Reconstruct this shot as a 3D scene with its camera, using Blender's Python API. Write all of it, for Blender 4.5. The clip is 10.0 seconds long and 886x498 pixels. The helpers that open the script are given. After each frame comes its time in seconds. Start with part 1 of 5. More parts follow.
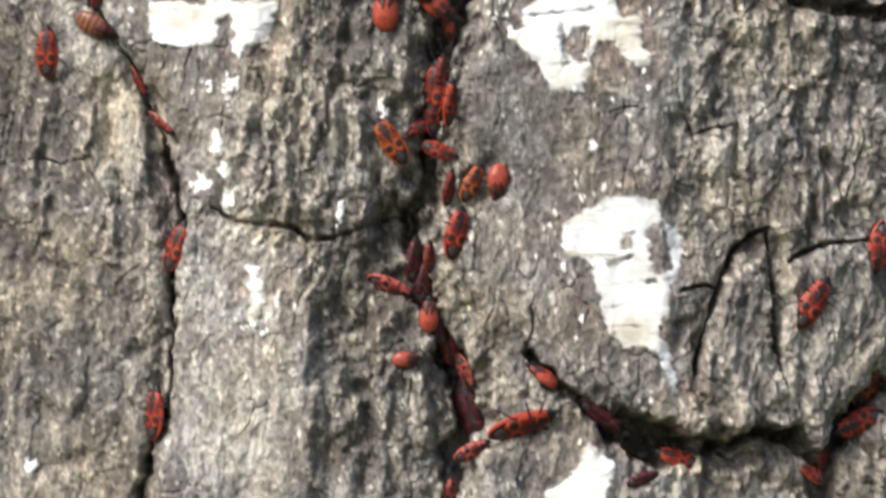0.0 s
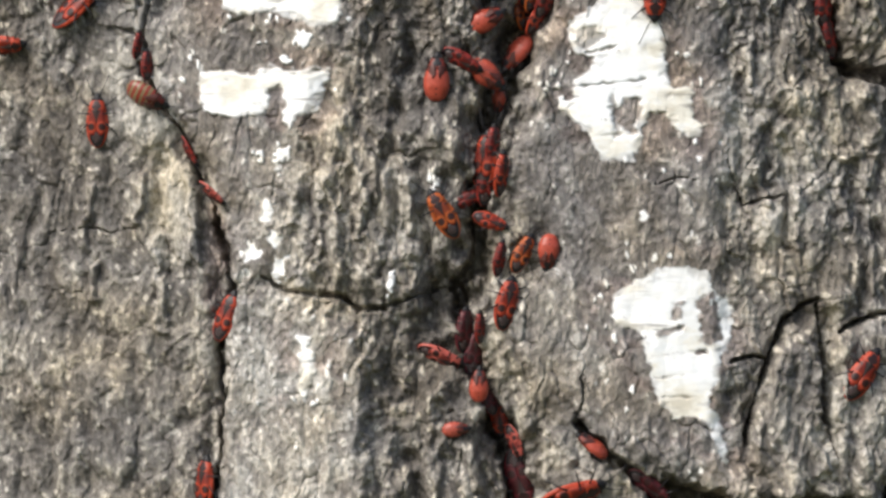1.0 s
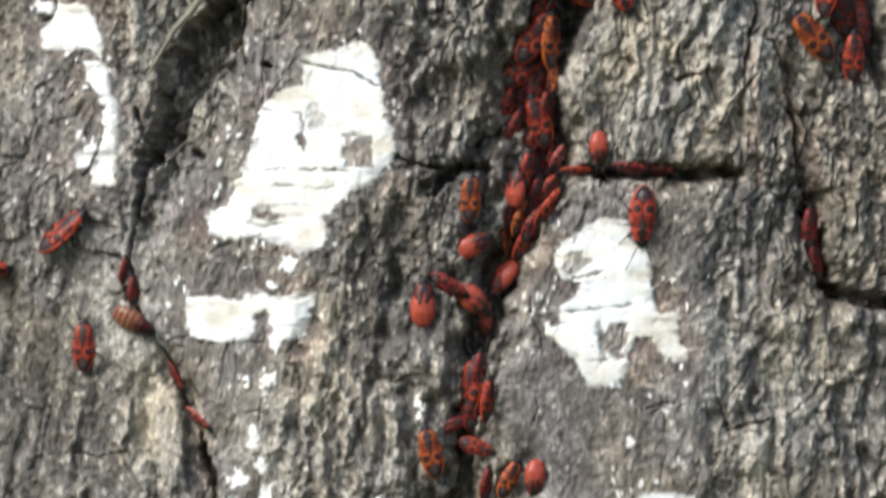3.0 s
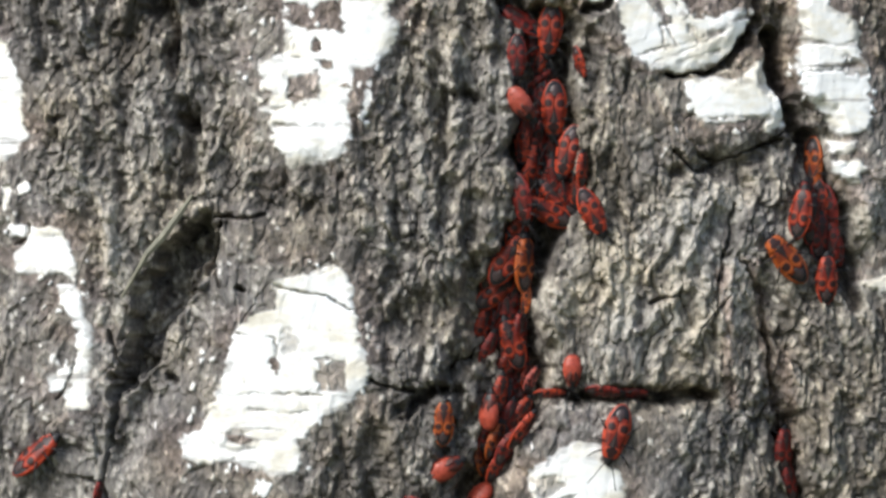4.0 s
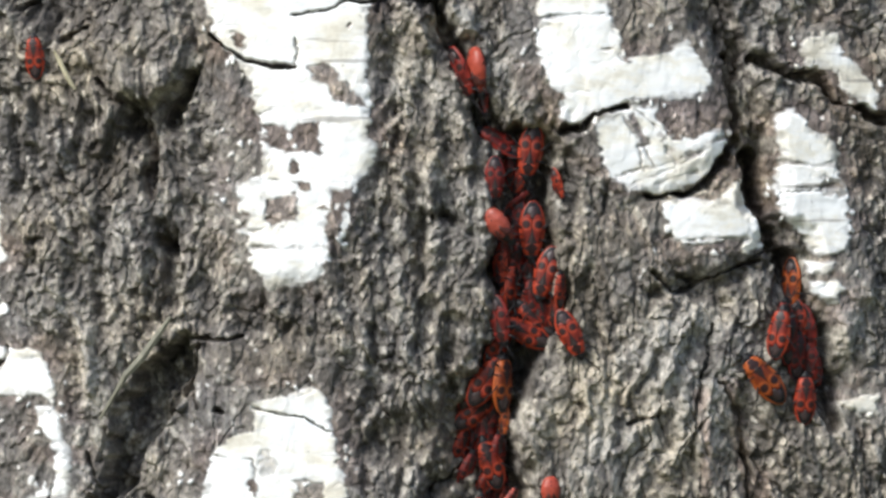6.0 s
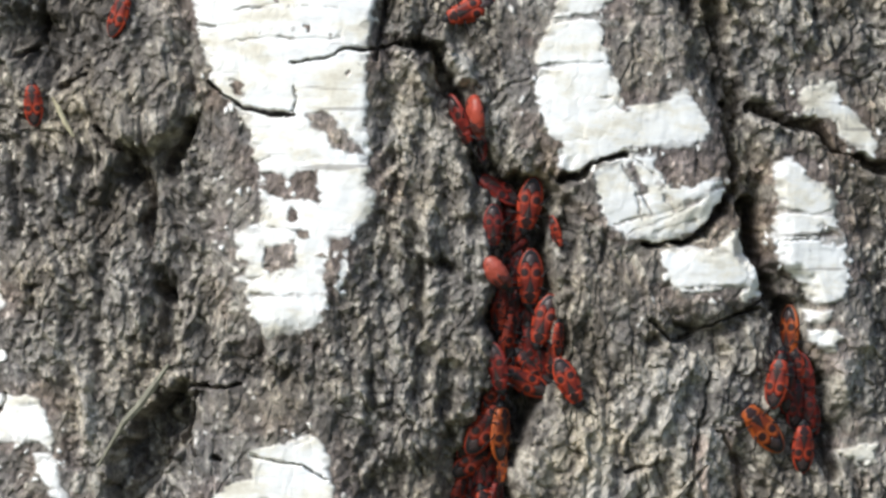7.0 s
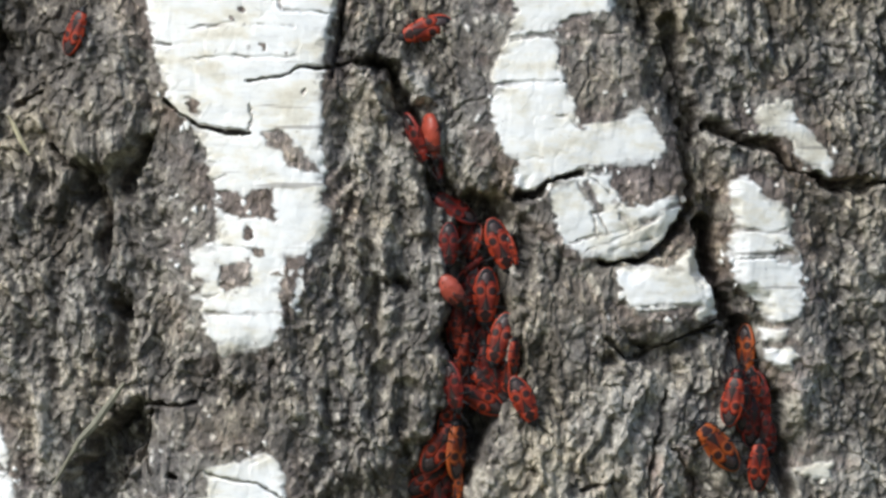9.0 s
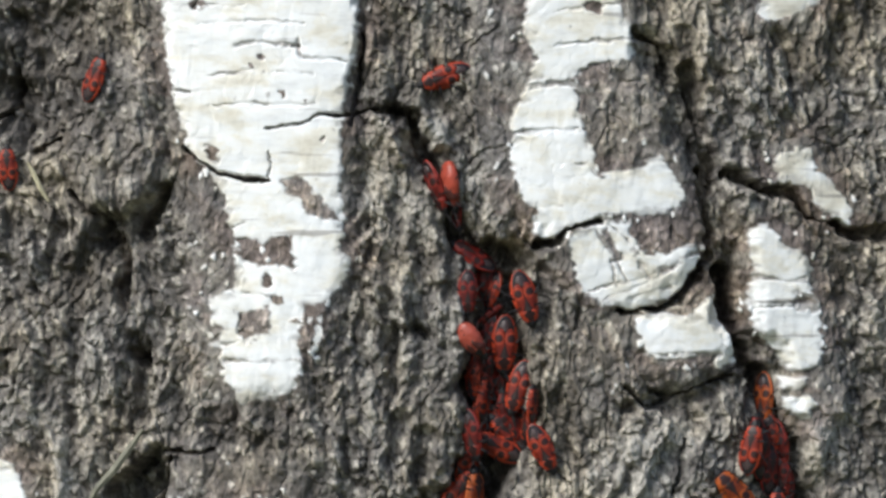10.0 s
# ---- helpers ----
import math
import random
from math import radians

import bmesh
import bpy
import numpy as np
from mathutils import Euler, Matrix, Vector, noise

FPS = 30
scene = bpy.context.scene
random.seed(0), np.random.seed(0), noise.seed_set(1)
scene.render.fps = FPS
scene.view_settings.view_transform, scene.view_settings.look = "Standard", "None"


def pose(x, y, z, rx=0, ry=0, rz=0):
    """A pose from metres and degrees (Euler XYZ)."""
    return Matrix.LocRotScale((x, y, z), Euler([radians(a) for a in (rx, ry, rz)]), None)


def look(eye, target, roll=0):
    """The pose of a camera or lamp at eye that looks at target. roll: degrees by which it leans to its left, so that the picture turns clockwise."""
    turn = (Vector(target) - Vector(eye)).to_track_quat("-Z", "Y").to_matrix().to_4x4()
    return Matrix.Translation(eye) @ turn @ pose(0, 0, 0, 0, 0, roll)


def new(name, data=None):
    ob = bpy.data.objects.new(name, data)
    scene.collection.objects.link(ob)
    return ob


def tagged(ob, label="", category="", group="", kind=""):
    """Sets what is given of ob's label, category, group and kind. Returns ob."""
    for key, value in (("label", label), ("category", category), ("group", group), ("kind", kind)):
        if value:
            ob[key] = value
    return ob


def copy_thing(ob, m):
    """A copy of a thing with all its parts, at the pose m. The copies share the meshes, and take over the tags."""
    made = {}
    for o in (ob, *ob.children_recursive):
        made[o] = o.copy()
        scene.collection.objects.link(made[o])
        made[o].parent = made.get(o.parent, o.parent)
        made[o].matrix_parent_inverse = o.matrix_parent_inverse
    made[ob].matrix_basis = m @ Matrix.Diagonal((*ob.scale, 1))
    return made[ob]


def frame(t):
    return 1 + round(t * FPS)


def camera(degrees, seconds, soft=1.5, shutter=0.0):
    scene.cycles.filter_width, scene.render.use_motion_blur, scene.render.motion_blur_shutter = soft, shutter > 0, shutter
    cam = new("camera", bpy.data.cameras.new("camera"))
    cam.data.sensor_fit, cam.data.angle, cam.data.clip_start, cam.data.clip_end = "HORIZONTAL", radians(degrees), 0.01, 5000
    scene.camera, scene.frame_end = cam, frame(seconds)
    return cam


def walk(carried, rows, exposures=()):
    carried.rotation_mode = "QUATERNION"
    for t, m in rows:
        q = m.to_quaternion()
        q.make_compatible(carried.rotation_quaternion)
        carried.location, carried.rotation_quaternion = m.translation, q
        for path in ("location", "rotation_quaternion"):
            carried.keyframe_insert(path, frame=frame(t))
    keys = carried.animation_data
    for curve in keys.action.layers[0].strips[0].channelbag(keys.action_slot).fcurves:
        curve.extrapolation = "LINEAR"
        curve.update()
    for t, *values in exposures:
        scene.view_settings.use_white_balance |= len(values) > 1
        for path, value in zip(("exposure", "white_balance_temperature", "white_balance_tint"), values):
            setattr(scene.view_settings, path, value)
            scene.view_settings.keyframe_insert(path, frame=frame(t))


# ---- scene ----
# ---- camera ----
# The plan of the bark is drawn in tenths of a millimetre: u to the right, v downwards, both from the corner of the first view.
UNIT, EYE, REACH, LENS = 0.0001, 1.0, 0.996, 9.0
cam = camera(LENS, 10.0, soft=2.8, shutter=0.4)


def spot(u, v, y=0.0):
    """A place in the world over the plan's point u, v."""
    return Vector(((u - 784) * UNIT, y, EYE - (v - 441) * UNIT))


# seconds, plan place of the view's middle, roll
ROWS = [
    (0.0, 784.0, 441.0, 0.001),
    (0.5, 721.6, 326.9, -0.003),
    (1.0, 694.6, 316.9, -0.114),
    (1.5, 692.1, 302.1, -0.155),
    (2.0, 669.0, 245.9, -0.158),
    (2.5, 680.8, 119.2, -0.083),
    (3.0, 717.9, -82.7, -0.068),
    (3.2, 727.7, -177.7, 0.017),
    (4.3, 770.2, -535.0, 0.059),
    (4.5, 768.2, -552.0, 0.037),
    (5.0, 786.6, -579.5, 0.024),
    (5.5, 783.2, -641.7, 0.132),
    (6.0, 804.4, -693.8, 0.140),
    (7.3, 809.9, -786.1, -0.030),
    (7.5, 817.3, -784.0, -0.055),
    (8.0, 814.6, -791.3, -0.055),
    (8.5, 854.7, -833.5, -0.082),
    (9.0, 886.2, -811.3, -0.008),
    (9.5, 882.4, -824.6, -0.055),
    (10.0, 852.6, -895.7, -0.136),
]
walk(cam, [(t, Matrix.Translation(spot(u, v, -REACH)) @ pose(0, 0, 0, 90, roll, 0)) for t, u, v, roll in ROWS],
     exposures=[(0.0, 0.67, 6380, 9), (1.0, 0.59, 6340, 8), (1.5, 0.59, 6320, 8), (2.5, 0.57, 6200, 7), (3.0, 0.55, 6130, 6), (4.5, 0.57, 6080, 6), (5.5, 0.56, 6060, 6), (7.5, 0.40, 6040, 6), (10.0, 0.28, 6010, 5)])

# ---- light ----
world = bpy.data.worlds.new("sky")
scene.world = world
world.use_nodes = True
wn = world.node_tree.nodes
sky = wn.new("ShaderNodeTexSky")
sky.sky_type, sky.sun_disc = "NISHITA", False
SUN_HIGH, SUN_TURN = radians(44), radians(230)
sky.sun_elevation, sky.sun_rotation = SUN_HIGH, SUN_TURN
sky.dust_density, sky.ozone_density = 4.0, 1.0
wn["Background"].inputs["Strength"].default_value = 0.13
world.node_tree.links.new(sky.outputs[0], wn["Background"].inputs[0])
sun = new("sun", bpy.data.lights.new("sun", "SUN"))
sun.data.energy, sun.data.angle, sun.data.color = 2.18, radians(22), (1.0, 0.965, 0.92)
toward = Vector((math.cos(SUN_HIGH) * math.sin(SUN_TURN), math.cos(SUN_HIGH) * math.cos(SUN_TURN), math.sin(SUN_HIGH)))
sun.matrix_world = look(toward * 5, (0, 0, 0))


# ---- materials ----
def material(name, rough=0.6, spec=0.5):
    m = bpy.data.materials.new(name)
    m.use_nodes = True
    b = m.node_tree.nodes["Principled BSDF"]
    b.inputs["Roughness"].default_value = rough
    b.inputs["Specular IOR Level"].default_value = spec
    return m, m.node_tree.nodes, m.node_tree.links, b


def noise_node(n, l, coord, scale, detail=4.0, rough=0.6, stretch=(1, 1, 1)):
    mp = n.new("ShaderNodeMapping")
    mp.inputs["Scale"].default_value = stretch
    l.new(coord, mp.inputs[0])
    t = n.new("ShaderNodeTexNoise")
    t.inputs["Scale"].default_value, t.inputs["Detail"].default_value, t.inputs["Roughness"].default_value = scale, detail, rough
    l.new(mp.outputs[0], t.inputs[0])
    return t.outputs[0]


def ramp(n, l, fac, *stops):
    r = n.new("ShaderNodeValToRGB")
    els = r.color_ramp.elements
    while len(els) < len(stops):
        els.new(0.5)
    for e, (p, c) in zip(els, stops):
        e.position, e.color = p, (*c, 1) if len(c) == 3 else c
    l.new(fac, r.inputs[0])
    return r.outputs[0]


def grey(g):
    return (g, g, g)


def blend(n, l, fac, a, b, mode="MIX"):
    x = n.new("ShaderNodeMix")
    x.data_type, x.blend_type = "RGBA", mode
    for s, val in ((x.inputs[0], fac), (x.inputs[6], a), (x.inputs[7], b)):
        if hasattr(val, "links"):
            l.new(val, s)
        else:
            s.default_value = val if not isinstance(val, tuple) else (*val, 1)
    return x.outputs[2]


def calc(n, l, op, a, b=0.0, c=0.0):
    x = n.new("ShaderNodeMath")
    x.operation = op
    for s, val in zip(x.inputs, (a, b, c)):
        if hasattr(val, "links"):
            l.new(val, s)
        else:
            s.default_value = val
    return x.outputs[0]


def bark_material():
    m, n, l, b = material("birch_bark", 0.75, 0.35)
    coord = n.new("ShaderNodeTexCoord").outputs["Object"]

    def attr(name):
        a = n.new("ShaderNodeAttribute")
        a.attribute_name = name
        return a.outputs["Fac"]
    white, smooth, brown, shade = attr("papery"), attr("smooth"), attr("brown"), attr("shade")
    # corky grey bark: flakes of their own shade with painted highlights, two scales of grain
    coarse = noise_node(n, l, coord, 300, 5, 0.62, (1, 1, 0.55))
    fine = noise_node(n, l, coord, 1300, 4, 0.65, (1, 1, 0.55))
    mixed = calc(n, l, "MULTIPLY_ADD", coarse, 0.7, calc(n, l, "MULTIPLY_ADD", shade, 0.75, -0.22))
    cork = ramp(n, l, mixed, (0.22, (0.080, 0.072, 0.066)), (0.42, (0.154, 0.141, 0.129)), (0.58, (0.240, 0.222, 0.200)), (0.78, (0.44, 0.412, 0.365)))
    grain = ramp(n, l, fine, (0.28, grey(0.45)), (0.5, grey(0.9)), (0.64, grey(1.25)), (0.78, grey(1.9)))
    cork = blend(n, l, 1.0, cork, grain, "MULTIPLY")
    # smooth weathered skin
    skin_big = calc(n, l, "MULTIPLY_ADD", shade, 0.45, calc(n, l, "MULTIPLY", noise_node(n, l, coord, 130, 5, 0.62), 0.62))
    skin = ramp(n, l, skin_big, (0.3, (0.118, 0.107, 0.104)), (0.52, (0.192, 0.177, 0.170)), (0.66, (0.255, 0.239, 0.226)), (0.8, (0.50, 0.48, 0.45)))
    skin = blend(n, l, 0.8, skin, grain, "MULTIPLY")
    pebble = ramp(n, l, noise_node(n, l, coord, 460, 3, 0.55, (1, 1, 0.8)), (0.34, grey(0.6)), (0.48, grey(0.94)), (0.58, grey(1.25)), (0.68, grey(1.85)))
    skin = blend(n, l, 0.9, skin, pebble, "MULTIPLY")
    base = blend(n, l, smooth, cork, skin)
    rust = blend(n, l, 1.0, base, (0.95, 0.84, 0.82), "MULTIPLY")
    base = blend(n, l, brown, base, rust)
    # lichen-pale and warm stains
    stain = ramp(n, l, noise_node(n, l, coord, 55, 4, 0.6), (0.42, grey(0)), (0.66, grey(1)))
    base = blend(n, l, calc(n, l, "MULTIPLY", stain, 0.7), base, blend(n, l, 1.0, base, (1.20, 1.09, 0.87), "MULTIPLY"))
    # white paper: long lenticel lines, grey flecks, cream and tan layers
    streak = noise_node(n, l, coord, 330, 3, 0.55, (0.13, 0.13, 1.5))
    dash = ramp(n, l, streak, (0.32, grey(1)), (0.365, grey(0)))
    flecks = ramp(n, l, noise_node(n, l, coord, 420, 4, 0.7), (0.27, grey(1)), (0.34, grey(0)))
    dirt = calc(n, l, "MAXIMUM", calc(n, l, "MULTIPLY", dash, 0.6), calc(n, l, "MULTIPLY", flecks, 0.75))
    cream = ramp(n, l, noise_node(n, l, coord, 110, 5, 0.65, (0.7, 0.7, 1.4)), (0.40, (0.92, 0.925, 0.93)), (0.51, (0.895, 0.885, 0.86)), (0.58, (0.82, 0.785, 0.70)), (0.69, (0.64, 0.59, 0.49)))
    ply = ramp(n, l, noise_node(n, l, coord, 520, 5, 0.65, (0.28, 0.28, 1.2)), (0.34, grey(0.86)), (0.44, grey(0.98)), (0.6, grey(1.03)))
    cream = blend(n, l, 1.0, cream, ply, "MULTIPLY")
    paper = blend(n, l, dirt, cream, (0.24, 0.215, 0.20))
    col = blend(n, l, white, base, paper)
    l.new(col, b.inputs["Base Color"])
    rg = calc(n, l, "MULTIPLY_ADD", fine, -0.55, calc(n, l, "MULTIPLY_ADD", white, -0.1, 0.92))
    l.new(rg, b.inputs["Roughness"])
    bump = n.new("ShaderNodeBump")
    bump.inputs["Distance"].default_value = 0.0005
    strength = calc(n, l, "MULTIPLY_ADD", white, -0.75, 0.95)
    l.new(strength, bump.inputs["Strength"])
    l.new(calc(n, l, "ADD", fine, calc(n, l, "MULTIPLY", coarse, 1.5)), bump.inputs["Height"])
    l.new(bump.outputs[0], b.inputs["Normal"])
    return m


BARK = bark_material()


def ground_material():
    m, n, l, b = material("grass_ground", 0.9, 0.2)
    coord = n.new("ShaderNodeTexCoord").outputs["Object"]
    l.new(ramp(n, l, noise_node(n, l, coord, 3, 6, 0.7), (0.3, (0.05, 0.06, 0.025)), (0.7, (0.11, 0.12, 0.05))), b.inputs["Base Color"])
    return m


# ---- the bark's relief ----


def lattice(seed):
    return np.random.RandomState(seed).rand(256, 256).astype(np.float32)


def wave(u, v, su, sv, seed):
    """Smooth noise from -1 to 1, with cells of su by sv."""
    g = lattice(seed)
    a, b = u / su + 37.3, v / sv + 91.7
    i, j = np.floor(a).astype(np.int32), np.floor(b).astype(np.int32)
    fa, fb = (a - i).astype(np.float32), (b - j).astype(np.float32)
    fa, fb = fa * fa * (3 - 2 * fa), fb * fb * (3 - 2 * fb)
    i0, i1, j0, j1 = i % 256, (i + 1) % 256, j % 256, (j + 1) % 256
    top = g[i0, j0] * (1 - fa) + g[i1, j0] * fa
    low = g[i0, j1] * (1 - fa) + g[i1, j1] * fa
    return (top * (1 - fb) + low * fb) * 2 - 1


def ease(x, lo, hi):
    t = np.clip((x - lo) / (hi - lo), 0, 1)
    return t * t * (3 - 2 * t)


def chips(u, v, su, sv, seed):
    """Cells of about su by sv: a level from 0 to 1 for each, the distance to its rim from 0 to about 1, and its slant."""
    ga, gb, gl = lattice(seed), lattice(seed + 1), lattice(seed + 2)
    a, b = u / su + 60.0, v / sv + 60.0
    i, j = np.floor(a).astype(np.int32), np.floor(b).astype(np.int32)
    near = np.full(u.shape, 9.0, np.float32)
    second, level, tilt = near.copy(), np.zeros(u.shape, np.float32), np.zeros(u.shape, np.float32)
    for di in (-1, 0, 1):
        for dj in (-1, 0, 1):
            ci, cj = (i + di) % 256, (j + dj) % 256
            du, dv = a - i - di - ga[ci, cj], b - j - dj - gb[ci, cj]
            d = du ** 2 + dv ** 2
            closer = d < near
            tilt = np.where(closer, (gl[cj, ci] - 0.5) * du + (ga[cj, ci] - 0.35) * dv, tilt)
            second = np.where(closer, near, np.minimum(second, d))
            level = np.where(closer, gl[ci, cj], level)
            near = np.where(closer, d, near)
    return level, (np.sqrt(second) - np.sqrt(near)).astype(np.float32), 2 * tilt.astype(np.float32)


def layers(h, step):
    """Heights gathered into flaking layers with steep rims."""
    t = h / step
    k = np.floor(t)
    return step * (k + ease(t - k, 0.55, 1.0))


def segments_distance(u, v, pts, closed):
    best = np.full(u.shape, 1e6, np.float32)
    ends = list(zip(pts, pts[1:] + pts[:1])) if closed else list(zip(pts, pts[1:]))
    for (ax, ay), (bx, by) in ends:
        dx, dy = bx - ax, by - ay
        t = np.clip(((u - ax) * dx + (v - ay) * dy) / (dx * dx + dy * dy + 1e-6), 0, 1)
        best = np.minimum(best, (u - ax - t * dx) ** 2 + (v - ay - t * dy) ** 2)
    return np.sqrt(best)


def inside(u, v, pts):
    """Distance into the outline: positive within, negative without."""
    odd = np.zeros(u.shape, bool)
    for (ax, ay), (bx, by) in zip(pts, pts[1:] + pts[:1]):
        if ay != by:
            odd ^= ((ay > v) != (by > v)) & (u < (bx - ax) * (v - ay) / (by - ay) + ax)
    d = segments_distance(u, v, pts, True)
    return np.where(odd, d, -d)


# outlines on the plan: bark plates with their height in mm and smoothness
PLATES = []
PLATES.append(([(315, 412), (380, 385), (500, 420), (545, 450), (562, 600), (560, 800), (550, 1100), (240, 1100), (280, 800), (305, 600), (308, 500)], 2.0, 0.7))
PLATES.append(([(937, -197), (1047, -204), (1192, -192), (1202, 78), (1187, 238), (1187, 378), (1202, 528), (1187, 718), (1097, 738), (987, 678), (897, 598), (827, 508), (787, 438), (897, 318), (822, 238), (817, 98), (832, -2), (882, -72)], 1.6, 0.8))
PLATES.append(([(944, -488), (1044, -493), (1184, -543), (1284, -613), (1324, -513), (1304, -393), (1329, -228), (1264, -233), (1024, -238), (944, -263)], 1.2, 0.15))
PLATES.append(([(327, -232), (637, -247), (537, -122), (497, -2), (457, 118), (417, 238), (402, 368), (327, 358), (302, 238), (232, 108), (197, 8), (207, -142)], 1.2, 0.8))
PLATES.append(([(520, 60), (750, 100), (745, 340), (690, 375), (590, 415), (440, 385), (440, 230)], 1.6, 0.0))
PLATES.append(([(174, -1047), (180, -1090), (219, -1140), (249, -1187), (264, -1237), (349, -1237), (359, -1137), (356, -1017), (319, -980), (269, -956), (229, -966), (189, -1015)], 1.9, 0.3))
PLATES.append(([(354, -1497), (714, -1497), (709, -1237), (689, -1087), (689, -857), (629, -697), (614, -637), (469, -617), (399, -737), (399, -1037), (359, -1237)], 1.4, 0.75))
PLATES.append(([(969, -1497), (1199, -1497), (1209, -1237), (1269, -1087), (1309, -1007), (1314, -897), (1249, -797), (1129, -777), (1049, -867), (969, -897), (919, -1037), (909, -1337)], 1.3, 0.7))
PLATES.append(([(1149, -757), (1269, -782), (1339, -807), (1374, -712), (1309, -657), (1209, -647), (1099, -577), (1029, -737)], 1.1, 0.6))
PLATES.append(([(1389, -957), (1489, -937), (1549, -777), (1569, -637), (1529, -537), (1489, -557), (1399, -737)], 1.4, 0.5))
PLATES.append(([(1275, 520), (1350, 440), (1360, 560), (1385, 700), (1330, 750), (1250, 760), (1235, 660)], 2.0, 0.2))
PLATES.append(([(1380, 480), (1470, 440), (1560, 440), (1600, 600), (1520, 730), (1440, 790), (1400, 720)], 1.6, 0.3))
PLATES.append(([(850, 800), (950, 760), (1060, 750), (1110, 850), (1200, 900), (1200, 1100), (820, 1100)], 1.6, 0.5))
PLATES.append(([(-216, -693), (84, -573), (144, -433), (154, -193), (124, -133), (-216, -93)], 1.2, 0.5))
PLATES.append(([(374, -559), (604, -519), (664, -259), (544, -149), (394, -59), (244, -59), (244, -199), (344, -319), (364, -469)], 1.2, 0.7))
PLATES.append(([(956, -372), (966, -440), (980, -455), (1013, -415), (988, -365)], 2.2, 0.4))
PLATES.append(([(1149, -393), (1189, -403), (1184, -353), (1134, -333)], 1.5, 0.2))
PLATES.append(([(761, -1134), (786, -1124), (783, -1049), (751, -1044), (743, -1094)], 2.2, 0.3))
PLATES.append(([(816, -1134), (871, -1124), (881, -1059), (841, -1064)], 2.0, 0.4))
PLATES.append(([(1245, 255), (1290, 245), (1300, 300), (1255, 315)], 1.8, 0.2))
PLATES.append(([(155, -580), (175, -575), (190, -500), (187, -430), (165, -425), (160, -500)], 2.5, 0.5))
PLATES.append(([(880, 640), (920, 650), (950, 690), (900, 710)], 1.6, 0.3))
PLATES.append(([(1235, 840), (1265, 812), (1330, 815), (1345, 850), (1330, 930), (1240, 930)], 0.6, 0.9))
PLATES.append(([(303, -450), (345, -455), (348, -408), (311, -398)], 5.0, 0.2))
PLATES.append(([(221, -420), (261, -422), (265, -370), (231, -332), (211, -365)], 4.5, 0.2))
PLATES.append(([(308, -508), (335, -512), (337, -475), (311, -472)], 4.5, 0.2))
PLATES.append(([(218, -305), (258, -315), (253, -275), (225, -270)], 4.0, 0.2))
# patches of bare white bark
PAPER = []
PAPER.append([(359, -1497), (359, -1257), (369, -1197), (381, -1137), (399, -1087), (415, -1050), (440, -1030), (458, -1000), (470, -960), (483, -930), (488, -860), (483, -820), (443, -810), (443, -770), (463, -750), (463, -730), (443, -725), (463, -715), (463, -680), (458, -675), (478, -645), (503, -625), (553, -630), (593, -650), (603, -675), (603, -740), (608, -800), (653, -803), (663, -820), (683, -850), (688, -880), (671, -890), (675, -960), (673, -1020), (671, -1090), (679, -1147), (689, -1207), (704, -1277), (699, -1337), (704, -1497)])
PAPER.append([(1009, -1457), (999, -1337), (994, -1287), (1014, -1237), (1004, -1192), (981, -1147), (969, -1122), (972, -1107), (989, -1102), (974, -1077), (969, -1057), (979, -1017), (994, -987), (1014, -952), (1014, -927), (1029, -910), (1054, -910), (1069, -935), (1099, -940), (1134, -957), (1169, -962), (1229, -959), (1264, -965), (1281, -987), (1269, -1007), (1254, -1037), (1234, -1067), (1209, -1047), (1159, -1037), (1129, -1027), (1119, -1047), (1104, -1087), (1099, -1117), (1089, -1167), (1079, -1197), (1109, -1225), (1179, -1232), (1189, -1252), (1179, -1287), (1169, -1337), (1159, -1457)])
PAPER.append([(1078, -920), (1113, -942), (1143, -948), (1188, -942), (1268, -942), (1293, -910), (1308, -895), (1313, -870), (1283, -830), (1253, -810), (1173, -785), (1163, -795), (1133, -795), (1103, -820), (1088, -850), (1078, -890)])
PAPER.append([(1188, -775), (1233, -780), (1283, -775), (1323, -808), (1348, -814), (1350, -780), (1363, -740), (1388, -710), (1363, -690), (1333, -685), (1333, -706), (1233, -703), (1213, -710), (1195, -750)])
PAPER.append([(1393, -930), (1423, -940), (1443, -925), (1453, -910), (1498, -885), (1503, -825), (1515, -790), (1519, -760), (1523, -725), (1511, -690), (1468, -680), (1453, -700), (1423, -735), (1400, -760), (1390, -800), (1399, -860)])
PAPER.append([(1448, -673), (1493, -668), (1478, -645), (1453, -648)])
PAPER.append([(1453, -633), (1503, -640), (1503, -590), (1483, -595), (1458, -610)])
PAPER.append([(1439, -1052), (1454, -1067), (1499, -1075), (1507, -1052), (1509, -1037), (1539, -1017), (1559, -987), (1579, -962), (1569, -937), (1554, -937), (1524, -962), (1499, -1002), (1479, -1012), (1449, -1009), (1441, -1037)])
PAPER.append([(1407, -1317), (1419, -1377), (1509, -1377), (1514, -1337), (1469, -1312), (1429, -1302)])
PAPER.append([(468, -415), (473, -425), (503, -430), (543, -442), (565, -450), (593, -440), (600, -420), (615, -360), (618, -320), (635, -255), (624, -236), (608, -214), (589, -193), (549, -178), (524, -143), (511, -143), (514, -108), (504, -78), (419, -88), (399, -103), (339, -96), (304, -113), (299, -143), (339, -158), (369, -233), (388, -290), (403, -340), (440, -365), (468, -375)])
